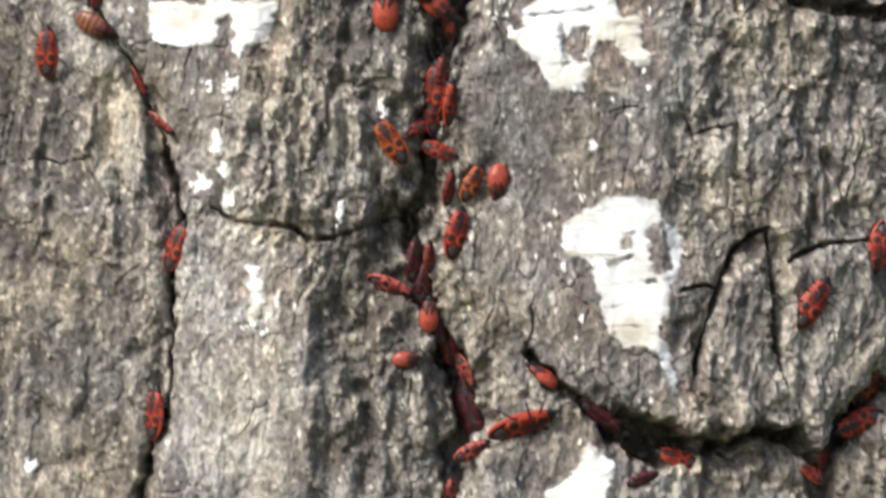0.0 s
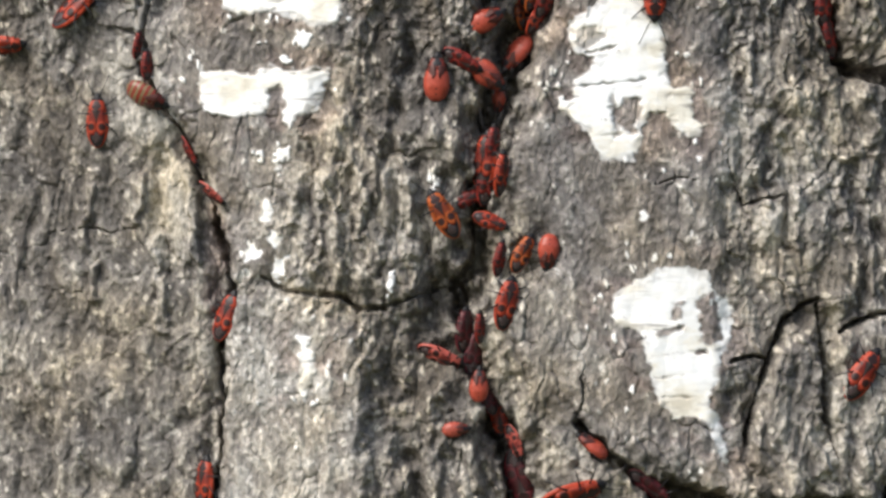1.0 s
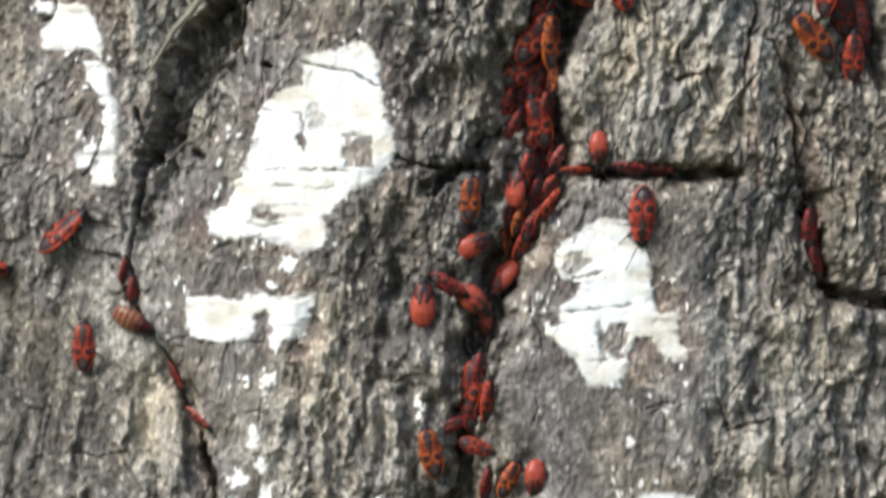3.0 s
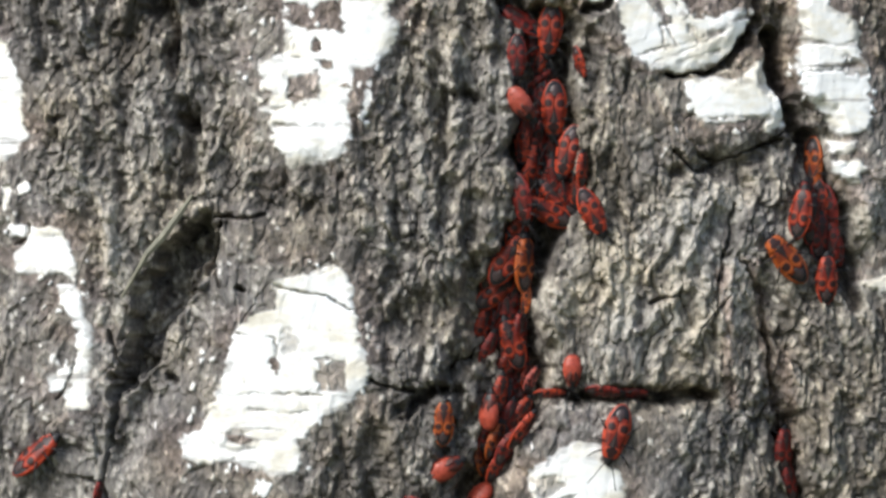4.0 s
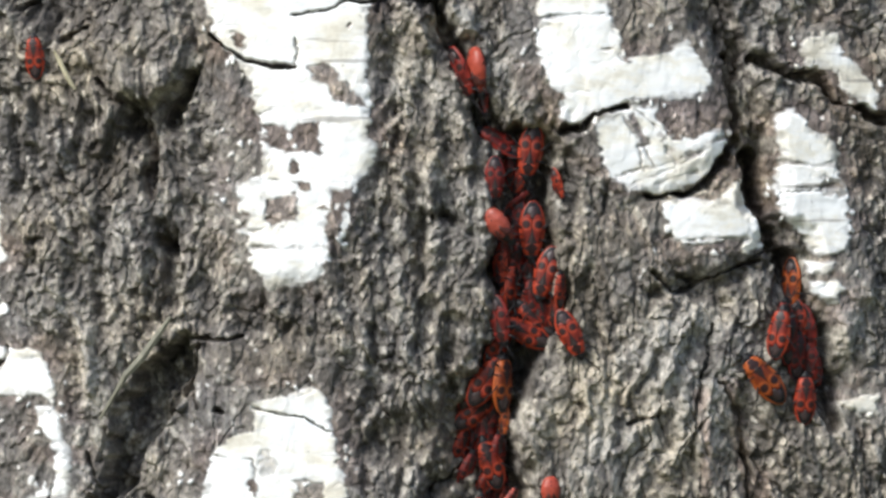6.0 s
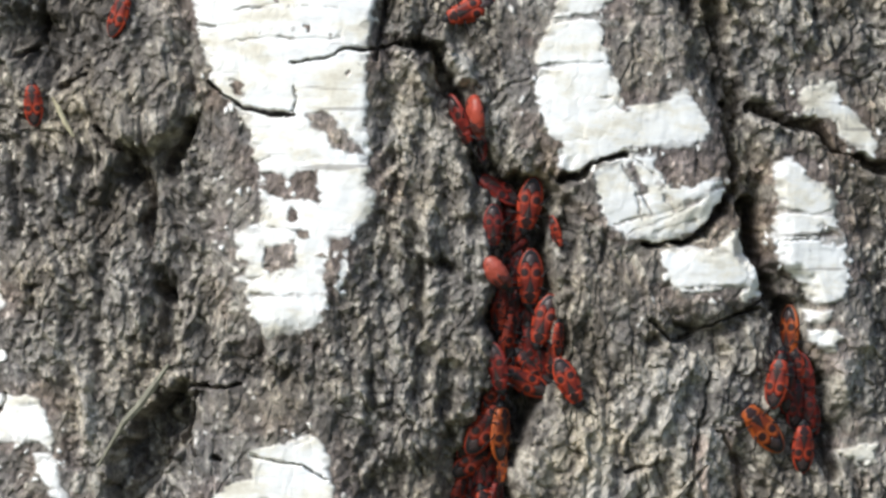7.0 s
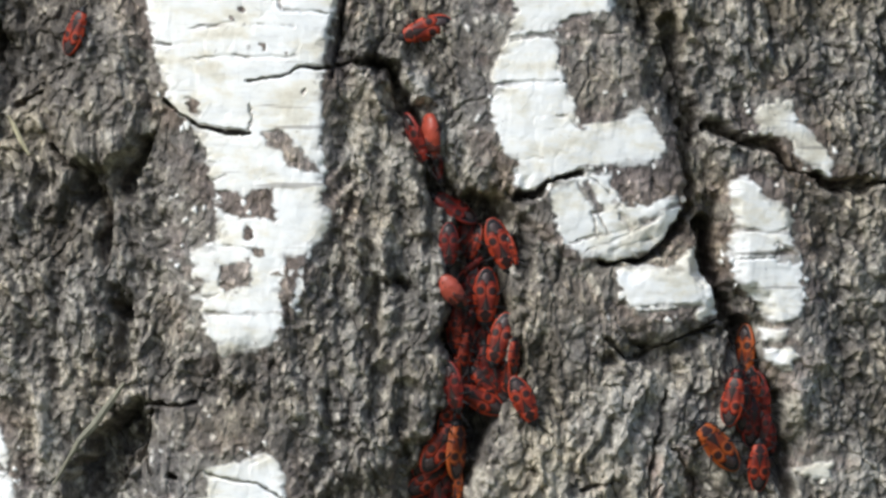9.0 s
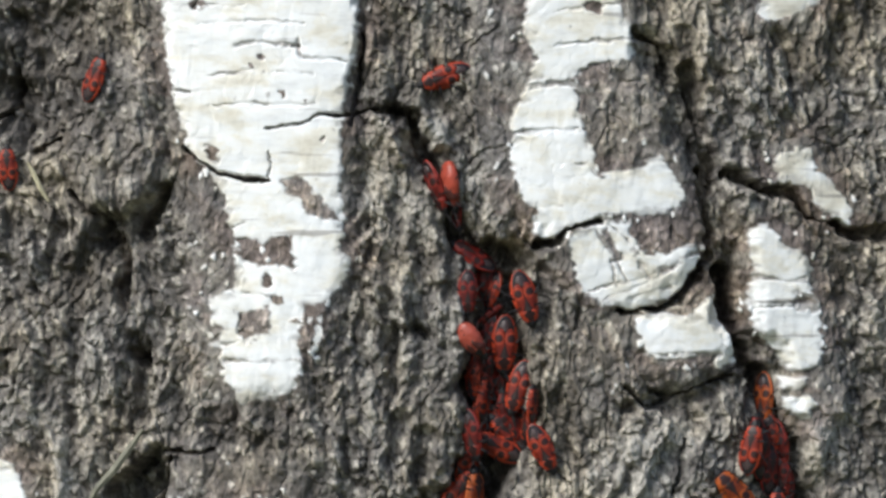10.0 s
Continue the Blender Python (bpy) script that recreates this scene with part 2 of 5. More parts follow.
PAPER.append([(267, 7), (339, 4), (399, -8), (424, 2), (494, -3), (487, 27), (469, 75), (439, 79), (427, 105), (407, 92), (379, 79), (319, 85), (271, 75), (264, 37)])
PAPER.append([(914, -53), (919, -78), (959, -113), (999, -141), (1039, -133), (1049, -93), (1074, -88), (1084, -33), (1094, 7), (1099, 37), (1129, 32), (1139, 77), (1149, 117), (1129, 122), (1099, 97), (1084, 77), (1059, 72), (1044, 107), (1039, 137), (1029, 159), (974, 159), (959, 127), (934, 102), (904, 72), (909, 57), (929, 47), (924, 22), (949, -3), (964, -23), (934, -28)])
PAPER.append([(987, 407), (1049, 367), (1099, 347), (1159, 357), (1174, 397), (1199, 407), (1209, 442), (1199, 477), (1185, 505), (1176, 545), (1166, 590), (1184, 615), (1188, 650), (1194, 700), (1180, 680), (1160, 628), (1138, 610), (1100, 612), (1076, 585), (1062, 547), (1050, 500), (1044, 467), (999, 452)])
PAPER.append([(2, -527), (39, -519), (74, -519), (104, -489), (119, -444), (114, -422), (84, -432), (14, -437), (9, -464), (29, -497), (2, -497)])
PAPER.append([(84, -414), (119, -414), (134, -359), (146, -329), (146, -239), (139, -194), (99, -199), (94, -217), (109, -234), (74, -222), (69, -249), (107, -269), (119, -289), (122, -329), (104, -359), (89, -389)])
PAPER.append([(-76, -893), (-6, -843), (22, -763), (26, -673), (-6, -643), (-76, -613)])
PAPER.append([(440, 470), (460, 475), (470, 520), (470, 550), (450, 585), (438, 570), (445, 520)])
PAPER.append([(1504, -423), (1574, -428), (1574, -393), (1524, -403)])
PAPER.append([(1040, 788), (1065, 800), (1086, 830), (1080, 860), (1070, 900), (990, 900), (960, 872), (1000, 850), (1020, 825)])
# small white flecks: middle and half sizes
FLECKS = []
FLECKS += [(418, 88, 12, 18), (402, 165, 9, 28), (415, 150, 8, 14), (388, 250, 9, 26), (398, 300, 12, 12), (358, 320, 14, 18), (412, 350, 14, 26), (350, 365, 16, 10)]
FLECKS += [(449, -49, 18, 14), (369, -47, 9, 7), (414, -19, 12, 5), (19, -583, 8, 12), (-8, -575, 7, 12), (603, 370, 8, 32), (680, 198, 11, 18), (-4, -574, 10, 18)]
FLECKS += [(26, -584, 8, 14), (374, 151, 10, 12), (409, 171, 8, 10), (1045, 260, 10, 9), (905, 62, 8, 14), (629, -727, 7, 28), (634, -753, 7, 32)]
FLECKS += [(55, 825, 12, 10)]
# remains of grey skin on the white
REMAINS = []
REMAINS += [(444, -1067, 12, 14), (529, -1233, 6, 5), (568, -1170, 7, 6), (513, -1216, 4, 4), (607, -1160, 3, 3), (419, -1327, 14, 10), (1148, 500, 8, 5), (1119, -1322, 16, 10)]
REMAINS += [(540, -838, 9, 16), (560, -803, 12, 8), (596, -765, 16, 5), (640, -1087, 4, 4), (470, -275, 9, 16), (404, -141, 26, 8), (950, -962, 8, 5), (1010, -962, 10, 5), (1130, 150, 6, 5)]
# torn grey remains with outlines of their own, and how much they hide
TORN = []
TORN.append(([(490, -912), (533, -910), (543, -918), (585, -916), (591, -880), (593, -855), (563, -860), (523, -865), (495, -870), (488, -890)], 1.0))
TORN.append(([(493, -780), (548, -792), (553, -770), (548, -740), (503, -730), (491, -745)], 0.95))
TORN.append(([(564, -1012), (602, -1020), (632, -990), (664, -962), (672, -944), (632, -947), (607, -957), (600, -982), (572, -997)], 0.95))
TORN.append(([(431, -1087), (449, -1079), (457, -1047), (441, -1045), (429, -1062)], 0.6))
TORN.append(([(608, -798), (648, -798), (651, -770), (643, -758), (633, -762), (623, -720), (615, -690), (606, -680)], 0.95))
TORN.append(([(1188, -948), (1273, -952), (1295, -908), (1243, -882), (1203, -892), (1181, -920)], 1.0))
TORN.append(([(1131, -938), (1143, -930), (1165, -885), (1155, -868), (1138, -900)], 0.85))
TORN.append(([(1181, -905), (1191, -900), (1221, -845), (1211, -835)], 0.55))
TORN.append(([(1217, -860), (1303, -896), (1306, -888), (1225, -852)], 0.7))
TORN.append(([(1468, -820), (1513, -815), (1511, -782), (1473, -788)], 0.7))
TORN.append(([(540, -283), (596, -285), (598, -226), (545, -224)], 0.8))
TORN.append(([(369, -153), (399, -163), (441, -138), (424, -123), (379, -143)], 0.6))
TORN.append(([(478, -330), (498, -335), (518, -310), (508, -290), (483, -292), (473, -310)], 0.45))
TORN.append(([(384, 37), (409, 27), (419, 57), (414, 107), (389, 107), (379, 77)], 0.95))
TORN.append(([(1009, 47), (1039, 52), (1046, 82), (1034, 109), (1014, 109), (999, 77)], 0.9))
TORN.append(([(987, 37), (999, 37), (1012, 107), (1001, 115)], 0.7))
TORN.append(([(919, -71), (969, -81), (981, -55), (939, -31)], 0.65))
TORN.append(([(1139, 407), (1169, 395), (1181, 427), (1191, 477), (1169, 489), (1149, 477), (1142, 437)], 0.95))
TORN.append(([(1092, 417), (1115, 410), (1111, 437), (1094, 439)], 0.85))
TORN.append(([(1067, 459), (1127, 449), (1125, 459), (1071, 469)], 0.85))
TORN.append(([(544, -273), (594, -281), (599, -233), (549, -228)], 0.35))
# cracks: line, half width, depth in mm
CRACKS = []
CRACKS.append(([(790, 80), (775, 150), (760, 230), (765, 300), (760, 350), (715, 380), (722, 420), (740, 470), (750, 540), (780, 600), (810, 680), (830, 740), (800, 800), (790, 900), (780, 1050)], 22, 5))
CRACKS.append(([(882, -322), (907, -262), (902, -212), (862, -132), (827, -42), (797, 48), (782, 118)], 36, 6))
CRACKS.append(([(731, -1144), (796, -1139)], 9, 3.5))
CRACKS.append(([(796, -1134), (816, -1074), (856, -984), (876, -924)], 14, 4.5))
CRACKS.append(([(876, -924), (921, -874), (951, -834)], 20, 4.5))
CRACKS.append(([(948, -872), (940, -830)], 40, 5))
CRACKS.append(([(946, -823), (949, -763), (949, -693), (954, -593), (954, -553)], 60, 6))
CRACKS.append(([(949, -553), (922, -490), (895, -400), (884, -313), (908, -253), (904, -203)], 50, 6))
CRACKS.append(([(160, -10), (190, 60), (230, 110), (265, 200), (292, 240)], 6, 2.2))
CRACKS.append(([(292, 240), (305, 330), (325, 390), (308, 440), (295, 500), (300, 600), (296, 700), (275, 780), (240, 890), (220, 1050)], 8, 3))
CRACKS.append(([(159, 8), (177, -12), (162, -62), (182, -162), (197, -242), (177, -332)], 5, 1.5))
CRACKS.append(([(363, -538), (403, -532), (448, -540)], 7, 2))
CRACKS.append(([(401, -408), (411, -404)], 6, 2))
CRACKS.append(([(281, -252), (293, -245)], 7, 2))
CRACKS.append(([(634, -244), (684, -231), (744, -227), (844, -219)], 5.5, 2))
CRACKS.append(([(934, -214), (1044, -222), (1114, -222), (1239, -224)], 13, 5))
CRACKS.append(([(704, -169), (734, -209), (774, -224)], 12, 3))
CRACKS.append(([(1360, 402), (1300, 440), (1270, 510), (1245, 590), (1230, 660)], 5.5, 2.6))
CRACKS.append(([(1360, 410), (1368, 500), (1370, 600), (1392, 690)], 4.5, 1.8))
CRACKS.append(([(1205, 514), (1240, 506), (1270, 510)], 6, 2.2))
CRACKS.append(([(930, 620), (990, 685), (1030, 722)], 14, 5))
CRACKS.append(([(1000, 700), (1040, 728), (1090, 750)], 13, 5))
CRACKS.append(([(1095, 752), (1130, 780), (1150, 806)], 36, 13))
CRACKS.append(([(1115, 752), (1165, 756), (1205, 790)], 24, 13))
CRACKS.append(([(1220, 800), (1290, 790), (1350, 765), (1400, 775), (1450, 815), (1470, 870)], 20, 5))
CRACKS.append(([(1590, 640), (1540, 725), (1480, 790), (1465, 870), (1440, 960)], 18, 5))
CRACKS.append(([(1400, 460), (1470, 430), (1540, 425), (1600, 430)], 6, 2.5))
CRACKS.append(([(378, 370), (420, 392), (480, 398)], 4, 1.2))
CRACKS.append(([(480, 398), (520, 404), (545, 425), (590, 422)], 6, 1.8))
CRACKS.append(([(590, 422), (650, 398), (700, 385)], 4, 1.2))
CRACKS.append(([(1377, -152), (1387, -82), (1402, -22), (1467, 3), (1577, 23)], 18, 5))
CRACKS.append(([(1294, -453), (1329, -393), (1339, -313), (1354, -213), (1369, -143)], 8, 1.2))
CRACKS.append(([(1309, -1037), (1321, -937), (1319, -887), (1284, -822), (1239, -790), (1169, -781)], 10, 4))
CRACKS.append(([(1344, -857), (1359, -807), (1379, -737), (1399, -687)], 13, 4.5))
CRACKS.append(([(1414, -677), (1439, -597), (1464, -527), (1479, -447), (1494, -377)], 22, 4))
CRACKS.append(([(1359, -1027), (1409, -1002), (1474, -999), (1499, -947), (1559, -927), (1669, -929)], 10, 4))
CRACKS.append(([(1129, -949), (1069, -932), (1054, -909), (1019, -905)], 7, 3))
CRACKS.append(([(1379, -692), (1319, -655), (1259, -633), (1219, -647)], 5, 1.8))
CRACKS.append(([(129, -1069), (173, -1090)], 7, 2.5))
CRACKS.append(([(396, -1074), (419, -1050), (454, -1030), (499, -1019), (541, -1017)], 4.5, 2.0))
CRACKS.append(([(541, -1017), (546, -1045), (544, -1069)], 2, 0.7))
CRACKS.append(([(543, -1108), (580, -1112), (612, -1122), (631, -1132)], 4.2, 1.8))
CRACKS.append(([(631, -1132), (691, -1134), (731, -1144)], 4, 1.8))
CRACKS.append(([(711, -1274), (703, -1184), (691, -1114)], 6, 1.8))
CRACKS.append(([(1286, -1214), (1311, -1114), (1331, -1044), (1311, -974)], 14, 3))
CRACKS.append(([(784, -268), (834, -303), (864, -323)], 10, 3))
CRACKS.append(([(1174, -653), (1214, -613), (1284, -643), (1364, -673)], 6, 2))
CRACKS.append(([(469, -412), (514, -404), (564, -394), (604, -369)], 3, 0.8))
CRACKS.append(([(1060, 205), (1110, 190), (1145, 195)], 2.5, 0.8))
CRACKS.append(([(0, 290), (60, 279), (110, 288), (150, 283)], 2.2, 0.7))
CRACKS.append(([(940, 540), (942, 580), (930, 620)], 2.2, 0.8))
CRACKS.append(([(1197, 158), (1227, 238), (1297, 218)], 3, 0.8))
CRACKS.append(([(303, -706), (333, -686)], 14, 2.2))
CRACKS.append(([(51, -1124), (86, -1149), (89, -1254)], 9, 2.5))
CRACKS.append(([(1199, -1277), (1259, -1247), (1249, -1177)], 10, 2.5))
CRACKS.append(([(1284, -559), (1254, -419), (1244, -319)], 5, 1.2))
CRACKS.append(([(1119, -273), (1134, -323), (1169, -353), (1164, -393)], 4, 0.8))
CRACKS.append(([(1149, -443), (1174, -473), (1184, -513)], 5, 1.1))
CRACKS.append(([(1134, -381), (1184, -398)], 5, 1.5))
CRACKS.append(([(1209, -303), (1234, -353), (1274, -393)], 4, 0.7))
CRACKS.append(([(1044, -433), (1064, -373), (1054, -313)], 4, 0.7))
CRACKS.append(([(374, -523), (356, -453), (369, -413)], 6, 2.5))
CRACKS.append(([(190, -995), (222, -962), (250, -950)], 5, 2.0))
CRACKS.append(([(10, -484), (32, -503), (36, -521)], 2.5, 1.0))
CRACKS.append(([(84, -211), (109, -247), (116, -274)], 3, 1.2))
CRACKS.append(([(360, -1005), (345, -955), (312, -922)], 15, 4.5))
CRACKS.append(([(240, -945), (264, -900), (285, -860), (284, -780)], 15, 1.8))
# hollows: line, half width, depth in mm
HOLLOWS = []
HOLLOWS.append(([(320, -705), (326, -650), (322, -600)], 20, 3))
HOLLOWS.append(([(240, -890), (170, -840)], 30, 1.5))
HOLLOWS.append(([(235, -220), (225, -165), (205, -120)], 28, 2.5))
HOLLOWS.append(([(780, 60), (765, 200), (755, 330), (720, 430), (745, 540), (800, 650), (825, 740), (790, 850), (780, 1000)], 50, 2.0))
HOLLOWS.append(([(660, 350), (690, 430), (680, 520)], 40, 2.4))
HOLLOWS.append(([(1240, 805), (1330, 795), (1400, 790)], 30, 4))
HOLLOWS.append(([(1470, 870), (1480, 800), (1540, 730), (1590, 640)], 40, 4))
HOLLOWS.append(([(887, -292), (877, -202), (837, -112), (797, -22), (782, 58)], 70, 3.5))
HOLLOWS.append(([(697, -192), (747, -217), (797, -222)], 15, 3))
HOLLOWS.append(([(704, -353), (784, -373), (844, -393)], 50, 3))
HOLLOWS.append(([(949, -873), (944, -793), (954, -693), (949, -553), (904, -473), (874, -353), (904, -233)], 75, 3))
HOLLOWS.append(([(109, -1277), (89, -1207), (49, -1157)], 40, 3.5))
HOLLOWS.append(([(316, -714), (326, -654)], 24, 1.8))
HOLLOWS.append(([(709, -1417), (709, -1217), (719, -1037), (729, -887)], 20, 1.6))
HOLLOWS.append(([(1219, -1257), (1259, -1207), (1274, -1097), (1329, -1037), (1349, -917), (1359, -777)], 28, 3.5))
HOLLOWS.append(([(1419, -697), (1439, -577), (1469, -457)], 45, 3.5))
HOLLOWS.append(([(1334, -413), (1344, -293), (1364, -173)], 28, 2.0))
HOLLOWS.append(([(1184, -608), (1274, -628), (1364, -653)], 18, 2.2))
HOLLOWS.append(([(1367, -162), (1387, -72), (1427, -12)], 40, 4))
HOLLOWS.append(([(230, 110), (270, 210), (300, 330), (310, 420), (296, 560), (290, 760), (250, 900)], 20, 2.0))
HOLLOWS.append(([(1330, 420), (1270, 510), (1240, 620)], 16, 1.6))
HOLLOWS.append(([(1372, 430), (1372, 640)], 18, 2.5))
HOLLOWS.append(([(761, -1146), (811, -1109)], 14, 3))
HOLLOWS.append(([(984, -903), (1014, -853), (1014, -813)], 24, 3.5))
HOLLOWS.append(([(590, 480), (600, 620), (585, 800), (600, 950)], 45, 1.0))
HOLLOWS.append(([(642, -142), (647, -42), (627, 8)], 22, 2))
HOLLOWS.append(([(806, -1084), (861, -984), (881, -924)], 30, 3))
HOLLOWS.append(([(84, -873), (109, -803), (134, -763), (144, -703)], 12, 1.5))
HOLLOWS.append(([(44, -973), (64, -873), (54, -793)], 12, 1.4))
HOLLOWS.append(([(144, -813), (159, -873), (174, -933)], 13, 1.6))
HOLLOWS.append(([(194, -743), (189, -663), (199, -593)], 12, 1.4))
HOLLOWS.append(([(764, -753), (754, -663), (774, -593), (764, -523)], 18, 2.2))
HOLLOWS.append(([(784, -748), (814, -758), (834, -743)], 10, 2.2))
HOLLOWS.append(([(699, -833), (694, -733), (714, -673)], 15, 1.8))
HOLLOWS.append(([(824, -573), (814, -473), (834, -413)], 16, 2))
HOLLOWS.append(([(674, -553), (684, -453), (674, -353)], 16, 2))
HOLLOWS.append(([(759, -817), (754, -737), (769, -647)], 16, 2))
HOLLOWS.append(([(1449, -1277), (1469, -1187), (1459, -1107)], 14, 1.8))
HOLLOWS.append(([(1569, -1307), (1549, -1217), (1579, -1137)], 15, 1.8))
HOLLOWS.append(([(640, 700), (650, 780), (640, 860)], 18, 2.2))
HOLLOWS.append(([(700, 690), (690, 780), (700, 870)], 14, 1.8))
HOLLOWS.append(([(520, 110), (515, 200), (530, 290)], 13, 1.4))
HOLLOWS.append(([(610, 60), (600, 150), (620, 230), (610, 320)], 16, 1.8))
HOLLOWS.append(([(1290, 130), (1310, 230), (1300, 310)], 13, 1.8))
HOLLOWS.append(([(1420, 160), (1430, 240), (1470, 300)], 13, 1.8))
HOLLOWS.append(([(195, 140), (190, 260), (195, 360)], 13, 1.4))
HOLLOWS.append(([(800, 650), (835, 740), (810, 800)], 45, 4))
HOLLOWS.append(([(171, -1294), (161, -1194), (121, -1124)], 55, 3))
HOLLOWS.append(([(91, -1174), (111, -1114)], 35, 2.5))
HOLLOWS.append(([(727, 218), (747, 278), (752, 338)], 38, 2))
HOLLOWS.append(([(657, 148), (667, 218), (657, 298)], 26, 2))
HOLLOWS.append(([(804, -273), (814, -193), (784, -133)], 40, 2))
HOLLOWS.append(([(844, -453), (834, -353), (814, -293)], 45, 3))
HOLLOWS.append(([(1234, -513), (1274, -553), (1304, -593)], 26, 1.8))
HOLLOWS.append(([(1110, 770), (1160, 790)], 50, 2))
HOLLOWS.append(([(1250, 850), (1330, 850), (1420, 855)], 55, 5))
HOLLOWS.append(([(690, 385), (730, 400), (745, 440)], 30, 4))
HOLLOWS.append(([(630, 470), (640, 580), (645, 680)], 45, 1.2))
HOLLOWS.append(([(610, 560), (615, 700)], 20, 1.5))
HOLLOWS.append(([(690, 600), (720, 700)], 18, 1.6))
# sunken areas: outline, depth in mm
PITS = []
PITS.append(([(343, -545), (358, -520), (352, -480), (344, -419), (310, -370), (276, -325), (258, -270), (215, -235), (180, -215), (176, -235), (200, -290), (212, -350), (222, -405), (273, -480), (313, -530)], 11))
PITS.append(([(303, -975), (358, -1008), (360, -960), (345, -905), (305, -890), (285, -800), (268, -860), (225, -895), (240, -945)], 5))
# raised upright flakes, also coloured paler as if lit: line, half width
RIDGES = []
RIDGES.append(([(118, -930), (128, -870), (148, -820)], 9))
RIDGES.append(([(73, -960), (83, -880)], 8))
RIDGES.append(([(178, -770), (190, -710), (186, -660)], 9))
RIDGES.append(([(123, -755), (151, -695)], 8))
RIDGES.append(([(267, -700), (271, -630)], 8))
RIDGES.append(([(78, -750), (73, -690)], 8))
RIDGES.append(([(218, -960), (193, -870)], 9))
RIDGES.append(([(789, -852), (793, -756)], 11))
RIDGES.append(([(748, -755), (745, -708)], 10))
RIDGES.append(([(788, -710), (775, -625)], 16))
RIDGES.append(([(848, -915), (851, -840)], 18))
RIDGES.append(([(693, -810), (683, -720)], 9))
RIDGES.append(([(723, -960), (718, -880)], 9))
RIDGES.append(([(1163, -500), (1123, -420)], 9))
RIDGES.append(([(1193, -420), (1113, -330)], 12))
RIDGES.append(([(1243, -550), (1183, -460)], 9))
RIDGES.append(([(1258, -400), (1193, -300)], 12))
RIDGES.append(([(1278, -460), (1253, -340)], 9))
RIDGES.append(([(1065, -460), (1053, -380)], 9))
RIDGES.append(([(1228, -430), (1218, -360)], 8))
RIDGES.append(([(1163, -330), (1133, -250)], 9))
RIDGES.append(([(159, 187), (157, 267)], 8))
RIDGES.append(([(244, 177), (254, 267), (261, 332)], 10))
RIDGES.append(([(189, 297), (194, 397), (201, 467)], 10))
RIDGES.append(([(69, 207), (67, 267)], 8))
RIDGES.append(([(484, 187), (474, 267), (469, 357)], 10))
RIDGES.append(([(559, 207), (549, 297)], 9))
RIDGES.append(([(439, 207), (429, 277)], 9))
RIDGES.append(([(519, 167), (514, 247)], 9))
RIDGES.append(([(79, 347), (74, 407)], 9))
RIDGES.append(([(1244, 177), (1269, 237)], 8))
RIDGES.append(([(1399, 187), (1409, 267)], 9))
RIDGES.append(([(1319, 207), (1309, 307)], 9))
RIDGES.append(([(1239, -53), (1244, 37)], 9))
RIDGES.append(([(759, -1127), (769, -1057)], 9))
RIDGES.append(([(724, -1277), (719, -1167)], 10))
RIDGES.append(([(829, -1117), (814, -1077)], 9))
RIDGES.append(([(1319, -1277), (1304, -1197)], 9))
RIDGES.append(([(1449, -1237), (1464, -1157)], 9))
# thin dark lines across the white bark
LINES = []
LINES.append([(417, -1294), (509, -1299), (605, -1296)])
LINES.append([(486, -1257), (539, -1261), (596, -1257)])
LINES.append([(436, -1200), (509, -1209), (623, -1207)])
LINES.append([(605, -1237), (691, -1227)])
LINES.append([(431, -1147), (519, -1153), (623, -1152)])
LINES.append([(389, -1325), (449, -1329), (499, -1327)])
LINES.append([(594, -1277), (599, -1237)])
LINES.append([(369, -1177), (409, -1172)])
LINES.append([(469, -697), (539, -695), (599, -699)])
LINES.append([(464, -727), (509, -731)])
LINES.append([(499, -817), (569, -807)])
LINES.append([(479, -932), (509, -939)])
LINES.append([(1000, -1187), (1069, -1193), (1100, -1190)])
LINES.append([(972, -1099), (1029, -1102), (1090, -1109)])
LINES.append([(1056, -1042), (1109, -1047), (1126, -1028)])
LINES.append([(1012, -968), (1060, -975)])
LINES.append([(1140, -940), (1190, -905), (1215, -845)])
LINES.append([(1120, -930), (1150, -870), (1160, -830)])
LINES.append([(1110, -820), (1190, -842), (1270, -872)])
LINES.append([(1395, -847), (1460, -840), (1490, -846)])
LINES.append([(1400, -792), (1470, -797)])
LINES.append([(1030, -1312), (1109, -1325), (1171, -1334)])
LINES.append([(1049, -1255), (1119, -1267), (1189, -1270)])
LINES.append([(1006, -1182), (1054, -1189), (1086, -1187)])
LINES.append([(981, -1101), (1039, -1107), (1094, -1103)])
LINES.append([(1061, -1041), (1099, -1049), (1129, -1047)])
LINES.append([(1129, -803), (1209, -837), (1314, -895)])
LINES.append([(1139, -932), (1154, -887), (1174, -842)])
LINES.append([(1179, -807), (1249, -832)])
LINES.append([(1214, -697), (1299, -705), (1380, -708)])
LINES.append([(1394, -797), (1499, -807)])
LINES.append([(374, -217), (464, -223), (594, -217)])
LINES.append([(424, -195), (484, -187), (544, -191)])
LINES.append([(344, -139), (394, -119), (434, -124)])
LINES.append([(274, 3), (364, 6), (444, 11)])
LINES.append([(404, -329), (469, -319), (474, -289)])
LINES.append([(927, 32), (997, 23), (1052, 17)])
LINES.append([(957, 120), (1037, 110)])
LINES.append([(947, -32), (1017, -42)])
LINES.append([(1002, 58), (997, 118)])
LINES.append([(1060, 455), (1090, 461), (1120, 455)])
LINES.append([(1070, 546), (1120, 540)])
LINES.append([(1060, 505), (1120, 498), (1160, 500)])
LINES.append([(1080, 580), (1140, 575)])
LINES.append([(384, -148), (444, -158), (504, -155)])
